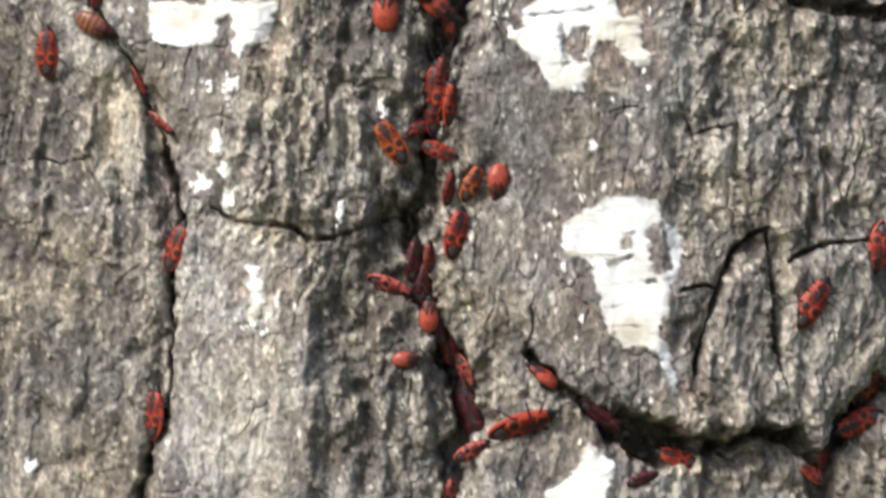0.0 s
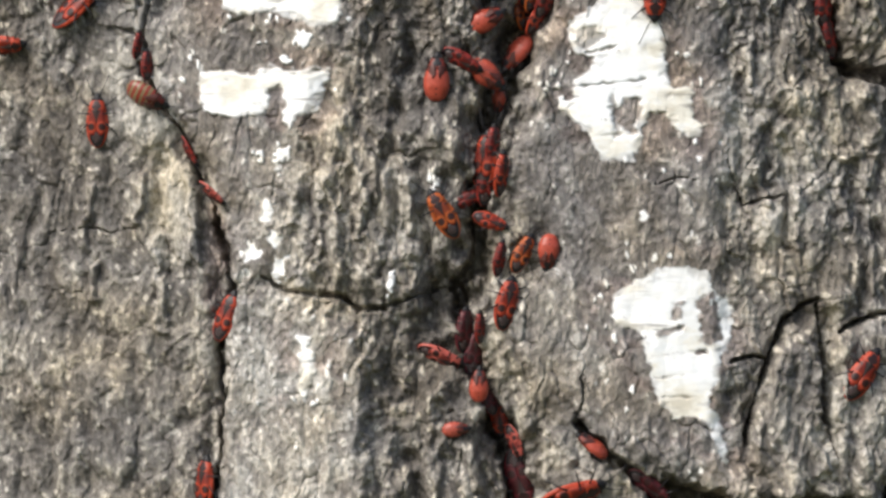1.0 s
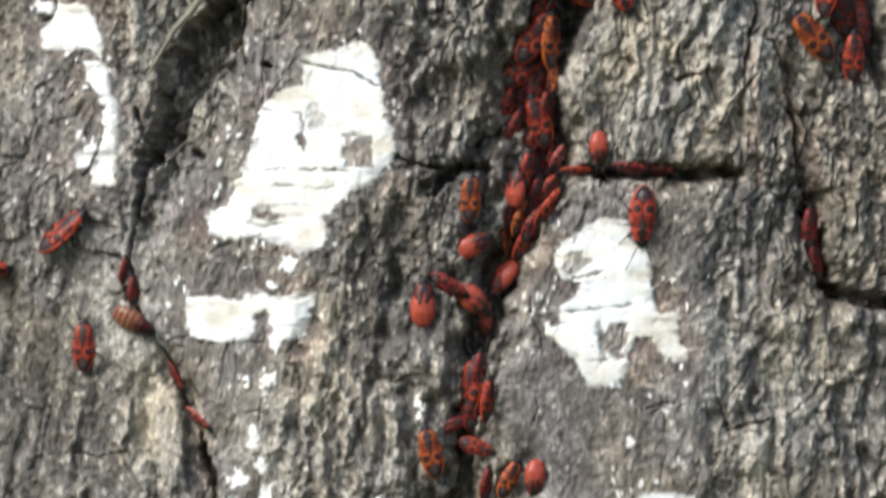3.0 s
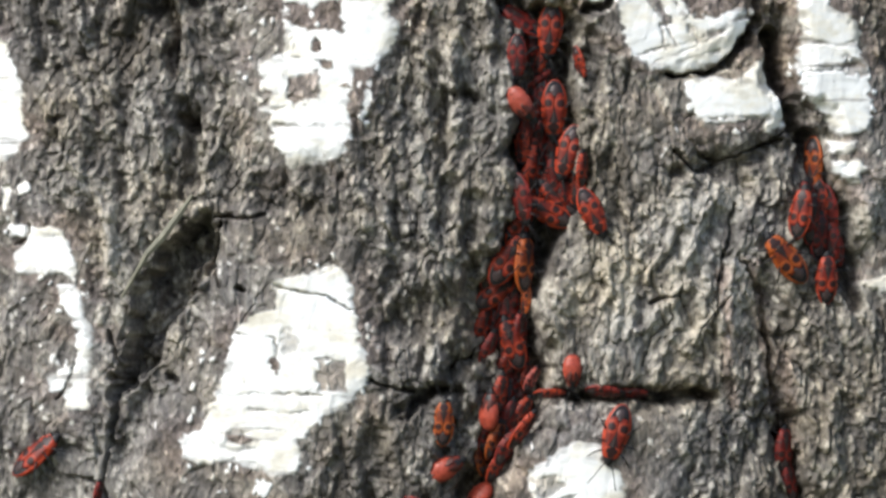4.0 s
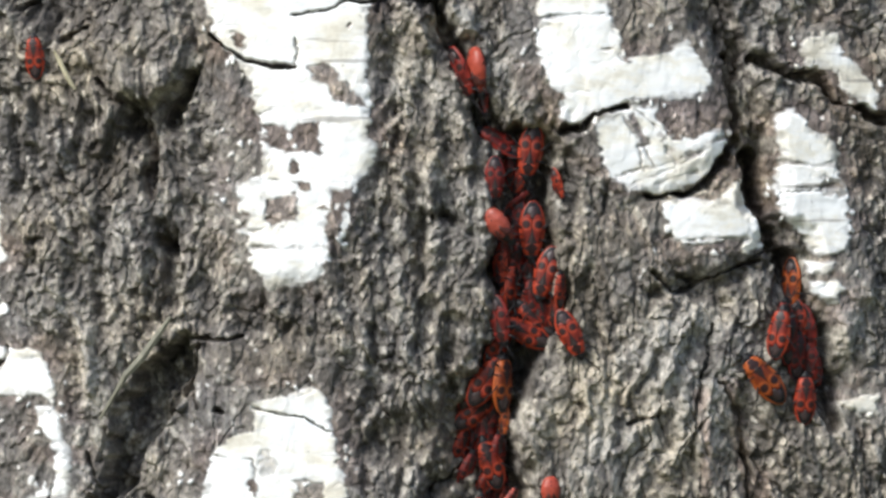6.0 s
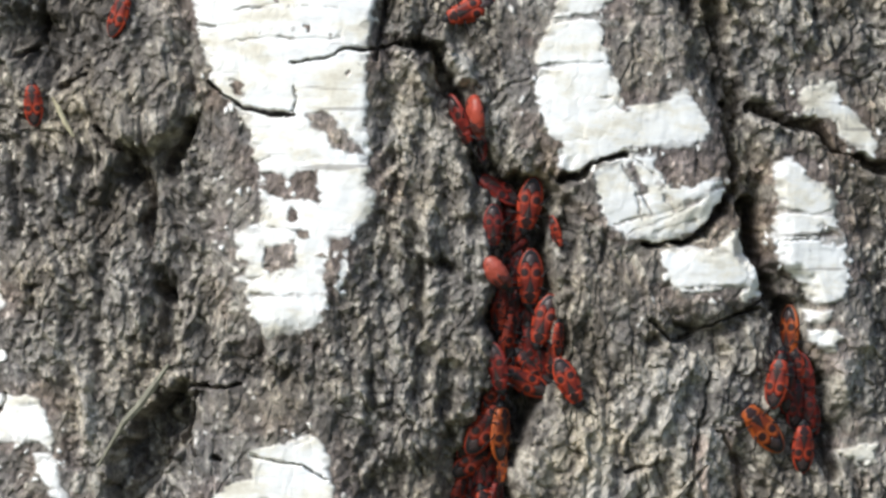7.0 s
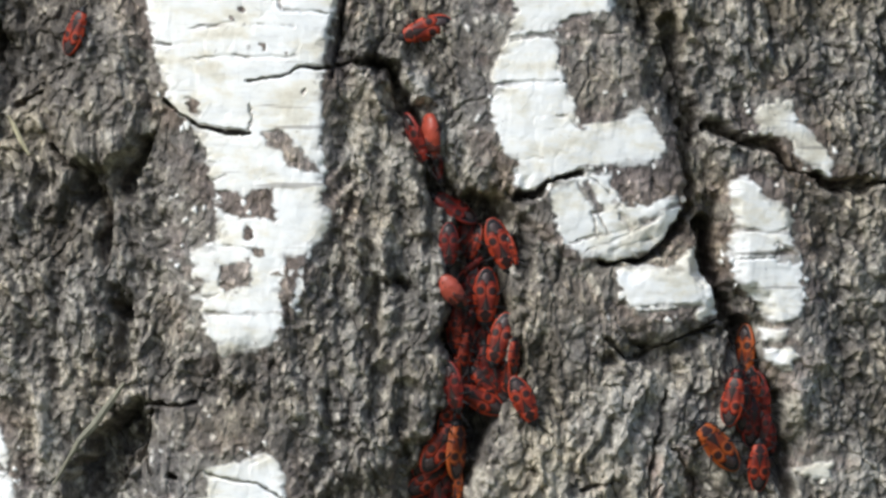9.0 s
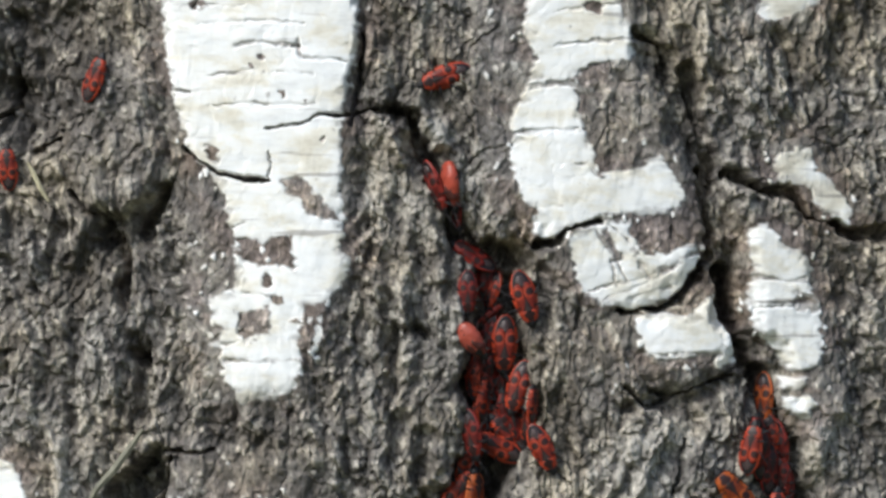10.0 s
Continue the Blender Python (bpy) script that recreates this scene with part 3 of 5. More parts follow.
LINES.append([(1194, -708), (1284, -713), (1374, -703)])
# broad paler and darker areas, some painting shade into hollows: middle, half sizes, amount
TONE_AREAS = []
TONE_AREAS += [(425, 650, 150, 300, 0.44), (134, -813, 220, 260, -0.1), (189, -857, 200, 220, -0.1), (640, 480, 90, 150, -0.06), (1180, -390, 170, 170, 0.2), (677, -72, 120, 160, -0.1), (120, 400, 150, 400, -0.05), (850, 450, 90, 250, 0.1)]
TONE_AREAS += [(129, -1237, 150, 160, -0.32), (260, -1100, 110, 130, -0.08), (684, -563, 90, 150, 0.08), (380, 200, 110, 160, 0.08), (1460, 600, 110, 150, 0.12), (982, -396, 40, 46, 0.35), (766, -1089, 30, 50, 0.2), (851, -1094, 40, 45, 0.25), (1272, 280, 36, 44, 0.4)]
TONE_AREAS += [(220, -160, 55, 70, -0.15), (172, -500, 26, 90, 0.3), (910, 680, 50, 40, 0.35), (210, 220, 40, 180, 0.22), (207, 318, 40, 200, 0.2), (640, 700, 90, 180, -0.08), (1074, -573, 120, 110, -0.12), (774, -273, 120, 150, -0.14)]
# rusty stains: line, half width
STAINS = []
STAINS.append(([(1309, -448), (1329, -373), (1339, -293), (1356, -193)], 14))
STAINS.append(([(1254, -439), (1264, -319), (1274, -199)], 12))
STAINS.append(([(1372, -292), (1377, -192), (1387, -82)], 18))
STAINS.append(([(1359, -837), (1379, -737)], 16))
STAINS.append(([(292, 238), (297, 318), (287, 398)], 18))



def window(us, vs, pts, margin):
    """The stretch of the grid that lies round the points."""
    x, y = [p[0] for p in pts], [p[1] for p in pts]
    i = np.searchsorted(us, (min(x) - margin, max(x) + margin))
    j = np.searchsorted(vs, (min(y) - margin, max(y) + margin))
    return slice(j[0], j[1]), slice(i[0], i[1])


def relief(us, vs):
    """Heights in mm over the plan, and masks of papery, smooth and brown bark and of plates."""
    u, v = np.meshgrid(us.astype(np.float32), vs.astype(np.float32))
    wu = u + 8 * wave(u, v, 60, 70, 1) + 6 * wave(u, v, 22, 26, 2) + 3.5 * wave(u, v, 9, 9, 3)
    wv = v + 8 * wave(u, v, 70, 60, 4) + 6 * wave(u, v, 26, 22, 5) + 3.5 * wave(u, v, 9, 9, 6)
    eu = u + 3 * wave(u, v, 40, 30, 11) + 2.2 * wave(u, v, 14, 9, 12) + 1.6 * wave(u, v, 6, 5, 13)
    ev = v + 3 * wave(u, v, 40, 30, 14) + 2.2 * wave(u, v, 14, 9, 15) + 1.6 * wave(u, v, 6, 5, 16)
    plate_of = np.zeros(u.shape, np.int32)
    high, smooth, papery, brown, near_white = (np.zeros(u.shape, np.float32) for _ in range(5))
    for k, (pts, h, s) in enumerate(PLATES):
        w = window(us, vs, pts, 60)
        d = inside(wu[w], wv[w], pts)
        high[w] = np.maximum(high[w], h * (ease(d + 6 * wave(u[w], v[w], 15, 15, 88) + 3 * wave(u[w], v[w], 7, 7, 89), -8, 14) if h > 1.9 else ease(d + 10 * wave(u[w], v[w], 40, 60, 82), -22, 30)))
        plate_of[w] = np.where((d > 0) & (plate_of[w] == 0), k + 1, plate_of[w])
        smooth[w] = np.maximum(smooth[w], s * ease(d, -20, 25))
    for pts in PAPER:
        w = window(us, vs, pts, 170)
        d = inside(eu[w], ev[w], pts)
        frayed = d + 3 * wave(u[w], v[w], 70, 12, 83) + 3.5 * wave(u[w], v[w], 24, 8, 17) + 2.5 * wave(u[w], v[w], 8, 4.6, 18)
        veil = 0.62 + 0.38 * ease(d + 16 * wave(u[w], v[w], 40, 14, 80) + 9 * wave(u[w], v[w], 14, 6, 81), -6, 10)
        papery[w] = np.maximum(papery[w], ease(frayed, -3.0, 3.0) * veil)
        smooth[w] = np.maximum(smooth[w], 0.85 * ease(d, -45, 0))
        near_white[w] = np.maximum(near_white[w], ease(d, -150, -5))
        brown[w] = np.maximum(brown[w], 0.75 * ease(d, -75, -12) * ease(wave(u[w], v[w], 60, 34, 84) + 0.3 * wave(u[w], v[w], 14, 10, 85), -0.2, 0.25))
    for x, y, rx, ry in FLECKS:
        w = window(us, vs, [(x - rx, y - ry), (x + rx, y + ry)], 30)
        d = 1 - np.hypot((eu[w] - x) / rx, (ev[w] - y) / ry)
        papery[w] = np.maximum(papery[w], ease(d + 0.6 * wave(u[w], v[w], 13, 18, 76) + 0.5 * wave(u[w], v[w], 6, 8, 77), 0.05, 0.35))
    for x, y, rx, ry in REMAINS:
        w = window(us, vs, [(x - rx, y - ry), (x + rx, y + ry)], 30)
        d = 1 - np.hypot((eu[w] - x) / rx, (ev[w] - y) / ry)
        torn = ease(1.15 * d + 0.3 * wave(u[w], v[w], 26, 7, 19) + 0.25 * wave(u[w], v[w], 7, 5, 20), -0.15, 0.1)
        papery[w] *= 1 - torn
        brown[w] = np.maximum(brown[w], 0.9 * torn)
    for pts, k in TORN:
        w = window(us, vs, pts, 40)
        d = inside(eu[w], ev[w], pts) + 5 * wave(u[w], v[w], 26, 8, 19) + 3 * wave(u[w], v[w], 7, 5, 20)
        torn = k * ease(d, -3, 4)
        papery[w] *= 1 - torn
        brown[w] = np.maximum(brown[w], 0.9 * torn)
    gap = np.zeros(u.shape, np.float32)
    for pts, half, deep in CRACKS:
        w = window(us, vs, pts, half * 2 + 60)
        cu, cv = (eu, ev) if half < 8 else (wu, wv)
        d = segments_distance(cu[w], cv[w], pts, False) + min(0.02 * half * half, 0.28 * half) * wave(u[w], v[w], 24, 30, 73)
        gap[w] = np.maximum(gap[w], 1.7 * deep * (1 - ease(d / np.maximum((0.66 if half < 13 else 0.92) + (0.62 if half < 13 else 0.25) * wave(u[w], v[w], 48, 48, 71), 0.12), half * (0.45 if half > 13 else 0.1), half * (1.15 if half > 13 else 1.5))))
    for pts in LINES:
        w = window(us, vs, pts, 40)
        d = segments_distance(eu[w], ev[w], pts, False) + 2.0 * wave(u[w], v[w], 30, 30, 72)
        scratch = 1 - ease(d + 2.0 * wave(u[w], v[w], 22, 22, 78), 0.3, 3.2)
        gap[w] = np.maximum(gap[w], 0.12 * scratch)
        papery[w] *= 1 - 0.72 * scratch * ease(wave(u[w], v[w], 30, 30, 86), -0.6, 0.2)
    for pts, half, deep in HOLLOWS:
        w = window(us, vs, pts, half * 2 + 40)
        sunk = 1 - ease(segments_distance(wu[w], wv[w], pts, False) + 0.35 * half * wave(u[w], v[w], 34, 44, 74) + 0.2 * half * wave(u[w], v[w], 14, 18, 75), half * 0.1, half * 1.4)
        high[w] -= deep * sunk
        if deep >= 3:
            smooth[w] *= 1 - 0.85 * sunk
    lit = np.zeros(u.shape, np.float32)
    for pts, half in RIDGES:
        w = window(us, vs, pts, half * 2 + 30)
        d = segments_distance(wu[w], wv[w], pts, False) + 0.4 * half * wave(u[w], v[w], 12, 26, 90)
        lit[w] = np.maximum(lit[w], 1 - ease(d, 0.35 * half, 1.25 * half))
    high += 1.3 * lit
    for pts, deep in PITS:
        w = window(us, vs, pts, 60)
        sunk = ease(inside(wu[w], wv[w], pts) + 6 * wave(u[w], v[w], 18, 24, 39), -6, 14)
        high[w] -= deep * sunk
        smooth[w] *= 1 - sunk
    # corky crust: soft upright ridges in flaking layers, with small chips
    su = u + 20 * wave(u, v, 90, 160, 21) + 8 * wave(u, v, 30, 45, 22) + 4 * wave(u, v, 11, 13, 25)
    sv = v + 26 * wave(u, v, 110, 90, 23) + 12 * wave(u, v, 40, 30, 24) + 5 * wave(u, v, 13, 11, 26)
    big, big_rim, big_slant = chips(su, sv, 52, 120, 31)
    fu, fv = u + 14 * wave(u, v, 90, 160, 21) + 5 * wave(u, v, 36, 50, 22), v + 16 * wave(u, v, 110, 90, 23) + 5 * wave(u, v, 40, 30, 24)
    mid, mid_rim, mid_slant = chips(fu, fv, 19, 38, 41)
    tiny, tiny_rim, tiny_slant = chips(fu, fv, 8.5, 12, 51)
    broad = wave(u, v, 160, 260, 35)
    crust = ease(wave(u, v, 190, 300, 36), -0.3, 0.3)
    ridge = 2 * np.abs(wave(su, sv, 64, 210, 61)) ** 0.8 - 0.8
    swell = 2 * np.abs(wave(su, sv, 34, 92, 62)) ** 0.8 - 0.8
    knob = wave(su, sv, 13, 22, 63)
    r4 = wave(u, v, 6, 7, 34)
    # lower down the flakes are worn into softer, larger lumps
    worn = ease(v + 60 * wave(u, v, 120, 120, 91), -160, 140)
    lump = wave(fu, fv, 22, 38, 92)
    form = 0.7 * ridge + 0.62 * swell + 0.5 * (big - 0.5) + (0.15 + 0.25 * crust) * knob
    rough = 1.0 * form + 0.14 * layers(form + 0.2 * r4, 0.7) + (1 - 0.6 * worn) * (0.65 * (mid - 0.5) * ease(mid_rim, 0.0, 0.24) + 0.40 * (tiny - 0.5) * ease(tiny_rim, 0.0, 0.35)) + 0.8 * worn * lump
    rough -= (0.8 - 0.4 * worn) * (1 - ease(big_rim, 0.0, 0.13)) * ease(wave(u, v, 55, 75, 37), -0.1, 0.4)
    rough += 0.08 * knob + 0.14 * r4 + (1 - 0.6 * worn) * (0.75 * mid_slant + 0.32 * tiny_slant) + 0.4 * big_slant
    rough -= 0.32 * (1 - 0.8 * worn) * (1 - ease(mid_rim, 0.0, 0.14)) * ease(wave(u, v, 40, 60, 38), -0.2, 0.3)
    rough *= 1 - 0.38 * ease(300 - u, 0, 60) * ease(v, -150, -50)
    skin = 0.5 * wave(u, v, 34, 30, 43) + 0.3 * wave(u, v, 15, 13, 45)
    calm = 0.30 * broad + 0.2 * skin + 0.10 * layers(skin + 0.4 * (mid - 0.5), 0.33) + 0.13 * (mid - 0.5) * ease(mid_rim, 0.0, 0.4) + 0.17 * (tiny - 0.5) * ease(tiny_rim, 0.0, 0.5) + 0.10 * r4
    calm -= 0.6 * (1 - ease(big_rim, 0.0, 0.06)) * ease(wave(u, v, 60, 60, 44), 0.05, 0.4)
    fleck = ease(tiny, 0.93, 0.95) * ease(tiny_rim, 0.1, 0.3) * ease(wave(u, v, 45, 45, 79), -0.25, 0.1)
    papery = np.maximum(papery, 0.95 * fleck * near_white * ease(smooth, 0.3, 0.6))
    body = 0.6 * broad + rough * (1 - smooth) + calm * smooth
    sheetwise = wave(u, v, 170, 46, 46) + 0.35 * wave(u, v, 60, 20, 47)
    flat = 0.05 * sheetwise + 0.06 * layers(sheetwise, 0.3)
    body = body * (1 - papery) + (0.5 * broad + 0.07 * rough + 0.22 + flat) * papery
    # tone by chip, paler on ridges and knobs; brightest tiny chips are painted highlights
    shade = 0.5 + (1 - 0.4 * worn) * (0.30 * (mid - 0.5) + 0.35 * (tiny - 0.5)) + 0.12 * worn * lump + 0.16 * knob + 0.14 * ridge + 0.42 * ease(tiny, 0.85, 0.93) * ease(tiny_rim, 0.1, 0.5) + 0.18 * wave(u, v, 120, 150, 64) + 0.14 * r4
    # raised flakes get a lit look in their colour too
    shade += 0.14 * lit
    height = high + body - gap
    brown = np.maximum(brown * (1 - papery), 0.4 * ease(gap, 1.5, 3.5) * ease(wave(u, v, 90, 90, 51), -0.5, 0.3))
    for pts, half in STAINS:
        w = window(us, vs, pts, half * 3)
        brown[w] = np.maximum(brown[w], 1.0 * (1 - ease(segments_distance(wu[w], wv[w], pts, False) + 0.5 * half * wave(u[w], v[w], 20, 34, 87), 0.2 * half, 1.5 * half)))
    for x, y, rx, ry, k in TONE_AREAS:
        shade += k * (1 - ease(np.hypot((wu - x) / rx, (wv - y) / ry), 0.5, 1.15))
    papery *= 1 - ease(gap, 0.6, 1.6)
    footing = high + body - np.minimum(gap, 3.6)
    return height, papery, smooth, brown, shade, plate_of, footing


# ---- the trunk ----
RADIUS, TOP = 0.40, 4.2
STEP = 2.3
us = np.arange(-260.0, 1830.0, STEP)
vs = np.arange(-1480.0, 1040.0, STEP)
xs = (us - 784) * UNIT
turn = np.arcsin(xs / RADIUS)
for _ in range(4):
    turn = np.arcsin(xs * (1 + RADIUS * (1 - np.cos(turn)) / REACH) / RADIUS)
rest = np.linspace(turn[-1], turn[0] + 2 * math.pi, 150)[1:]
around = np.concatenate((turn, rest))
us_all = np.concatenate((us, us[-1] + (rest - turn[-1]) * RADIUS / UNIT))
low_v = (EYE / UNIT) + 441
top_v = 441 - (TOP - EYE) / UNIT
vs_all = np.concatenate((np.linspace(top_v, vs[0], 200)[:-1], vs, np.linspace(vs[-1], low_v, 90)[1:]))
height, papery, smooth, brown, shade, plate_of, footing = relief(us_all, vs_all)
seam = np.ones(len(us_all), np.float32)
seam[len(us):] = np.clip(np.minimum(np.arange(149), 148 - np.arange(149)) / 12, 0, 1)
height[:, len(us):] *= seam[len(us):]
height[:, -1] = height[:, 0]
zs = EYE - (vs_all - 441) * UNIT
flare = 0.10 * np.clip(0.5 - zs, 0, 1) ** 2 * 4
taper = 0.022 * np.clip(zs - 1.35, 0, 9)
dist = RADIUS + (flare - taper)[:, None] + height * 0.001
PX = (dist * np.sin(around)[None, :]).astype(np.float32)
PY = (RADIUS - dist * np.cos(around)[None, :]).astype(np.float32)
PZ = np.broadcast_to(zs[:, None], PX.shape).astype(np.float32)


def slope(a):
    return (np.roll(a, -1, 1) - np.roll(a, 1, 1)), np.gradient(a, axis=0)


(xa, xb), (ya, yb), (za, zb) = slope(PX), slope(PY), slope(PZ)
NORMALS = np.stack((yb * za - zb * ya, zb * xa - xb * za, xb * ya - yb * xa), -1)
NORMALS /= np.linalg.norm(NORMALS, axis=-1, keepdims=True) + 1e-12


def grid_object(name, mask, parent, label=""):
    """The faces of the bark's grid that the mask picks, as one mesh."""
    rows, cols = np.nonzero(mask)
    nv, nu = PX.shape
    nxt = (cols + 1) % nu
    quads = np.stack((rows * nu + cols, (rows + 1) * nu + cols, (rows + 1) * nu + nxt, rows * nu + nxt), 1)
    used, back = np.unique(quads, return_inverse=True)
    quads = back.reshape(-1, 4).astype(np.int32)
    me = bpy.data.meshes.new(name)
    me.vertices.add(len(used))
    co = np.stack((PX.ravel()[used], PY.ravel()[used], PZ.ravel()[used]), 1)
    me.vertices.foreach_set("co", co.ravel())
    me.loops.add(quads.size)
    me.loops.foreach_set("vertex_index", quads.ravel())
    me.polygons.add(len(quads))
    me.polygons.foreach_set("loop_start", np.arange(0, quads.size, 4, dtype=np.int32))
    me.polygons.foreach_set("use_smooth", np.ones(len(quads), bool))
    me.update(calc_edges=True)
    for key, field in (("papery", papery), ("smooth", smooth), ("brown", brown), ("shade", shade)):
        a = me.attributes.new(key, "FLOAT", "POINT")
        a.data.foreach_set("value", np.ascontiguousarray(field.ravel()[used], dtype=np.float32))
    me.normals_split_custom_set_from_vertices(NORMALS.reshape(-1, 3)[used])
    me.materials.append(BARK)
    ob = new(name, me)
    ob.parent = parent
    if label:
        ob["label"] = label
    return ob


trunk = tagged(new("birch_trunk"), "old birch trunk with rough grey bark and peeling white patches", "tree trunk")
def pieces(mask):
    """Numbers the separate pieces of a mask from 1, largest first."""
    runs, root, last = [], [], []

    def top(k):
        while root[k] != k:
            k = root[k]
        return k
    for r in range(mask.shape[0]):
        edge = np.flatnonzero(np.diff(np.concatenate(([0], mask[r].view(np.int8), [0]))))
        row = []
        for c0, c1 in zip(edge[::2].tolist(), edge[1::2].tolist()):
            k = len(runs)
            runs.append((r, c0, c1))
            root.append(k)
            for c2, c3, q in last:
                if c2 <= c1 and c3 >= c0:
                    root[top(q)] = top(k)
            row.append((c0, c1, k))
        last = row
    area = {}
    for k, (r, c0, c1) in enumerate(runs):
        area[top(k)] = area.get(top(k), 0) + c1 - c0
    number = {k: i + 1 for i, k in enumerate(sorted(area, key=area.get, reverse=True))}
    out = np.zeros(mask.shape, np.int32)
    for k, (r, c0, c1) in enumerate(runs):
        out[r, c0:c1] = number[top(k)]
    return out, [area[k] for k in sorted(area, key=area.get, reverse=True)]


taken = np.zeros((PX.shape[0] - 1, PX.shape[1]), bool)
sheet, sizes = pieces(papery[:-1] > 0.5)
for k, cells in enumerate(sizes):
    if cells > 140:
        grid_object("white_bark_patch", sheet == k + 1, trunk, "bare papery white bark with ragged edges")
taken |= sheet > 0
scraps = np.isin(sheet, [k + 1 for k, cells in enumerate(sizes) if cells <= 140])
tagged(grid_object("scattered_white_bark", scraps, trunk, "small scraps of white bark"), kind="stuff")
for k in range(1, len(PLATES) + 1):
    parts, sizes = pieces((plate_of[:-1] == k) & ~taken)
    chosen = parts == 1
    if sizes and sizes[0] > 500:
        grid_object("bark_plate", chosen, trunk, "raised plate of grey bark" if PLATES[k - 1][2] < 0.5 else "smooth grey plate of weathered bark")
        taken |= chosen
grid_object("bark", ~taken, trunk, "rough grey corky bark")

crown = bpy.data.meshes.new("sawn_top")
ring = [(float(PX[0, k]), float(PY[0, k]), TOP) for k in range(0, PX.shape[1], 8)]
crown.from_pydata(ring, [], [list(range(len(ring)))])
crown.materials.append(BARK)
new("sawn_top", crown).parent = trunk

ground = new("ground", bpy.data.meshes.new("ground"))
bm = bmesh.new()
bmesh.ops.create_circle(bm, cap_ends=True, segments=64, radius=400)
bm.to_mesh(ground.data)
bm.free()
ground.data.materials.append(ground_material())
tagged(ground, "grassy ground round the foot of the birch", "ground", kind="structure")


def bark_at(u, v, r=18):
    """Height in mm of the bark round a plan point: high where things rest on it."""
    i = np.searchsorted(us_all, (u - r, u + r))
    j = np.searchsorted(vs_all, (v - r, v + r))
    return float(np.percentile(footing[j[0]:j[1] + 1, i[0]:i[1] + 1], 75))


def on_bark(u, v, lift=0.0):
    """Place and outward turn for a thing on the bark, lift in mm above it."""
    k = int(np.searchsorted(us_all, u))
    a = around[k]
    d = RADIUS + (bark_at(u, v) + lift) * 0.001
    z = EYE - (v - 441) * UNIT
    return Matrix.Translation((d * math.sin(a), RADIUS - d * math.cos(a), z)) @ Matrix.Rotation(a, 4, "Z") @ Matrix.Rotation(radians(90), 4, "X")


# ---- dry stems ----
def stem_material(dull=(0.12, 0.115, 0.085), pale=(0.25, 0.24, 0.18)):
    m, n, l, b = material("dry_stem", 0.6, 0.3)
    coord = n.new("ShaderNodeTexCoord").outputs["Object"]
    l.new(ramp(n, l, noise_node(n, l, coord, 700, 4, 0.6, (1, 1, 0.2)), (0.3, dull), (0.7, pale)), b.inputs["Base Color"])
    return m


def blade(name, path, widths, mat, label, category):
    """A dry leaf blade through plan points with heights in mm, folded along its middle."""
    bm = bmesh.new()
    rows = []
    pts = [on_bark(u, v, lift).translation for u, v, lift in path]
    for k, p in enumerate(pts):
        along = (pts[min(k + 1, len(pts) - 1)] - pts[max(k - 1, 0)]).normalized()
        across = along.cross(Vector((0, -1, 0))).normalized() * widths[k] * UNIT
        out = Vector((0, -1, 0))
        rows.append([bm.verts.new(q) for q in (p - across, p + out * 0.0003, p + across, p - out * 0.00025)])
    for a, b in zip(rows, rows[1:]):
        for i in range(4):
            bm.faces.new((a[i], a[(i + 1) % 4], b[(i + 1) % 4], b[i]))
    bm.faces.new(rows[0][::-1])
    bm.faces.new(rows[-1])
    bmesh.ops.recalc_face_normals(bm, faces=bm.faces)
    me = bpy.data.meshes.new(name)
    bm.to_mesh(me)
    bm.free()
    me.materials.append(mat)
    return tagged(new(name, me), label, category)


STEM = stem_material()
STRAW = stem_material((0.34, 0.30, 0.19), (0.58, 0.53, 0.36))
blade("dry_leaf_blade", [(322, -575, 0.8), (302, -545, 1.2), (274, -505, 2.5), (246, -471, 2.5), (224, -435, 1.5), (198, -393, 0.8)], [3, 6, 7, 6, 4, 2.5], STEM, "dry grey-green leaf blade stuck across a bark hollow", "dry leaf")
blade("dry_straw", [(119, -1049, 1.2), (129, -1029, 1.3), (141, -1003, 1.3), (155, -979, 1.1)], [1.5, 4, 4, 2.5], STRAW, "pale dry straw lying on the bark", "straw")


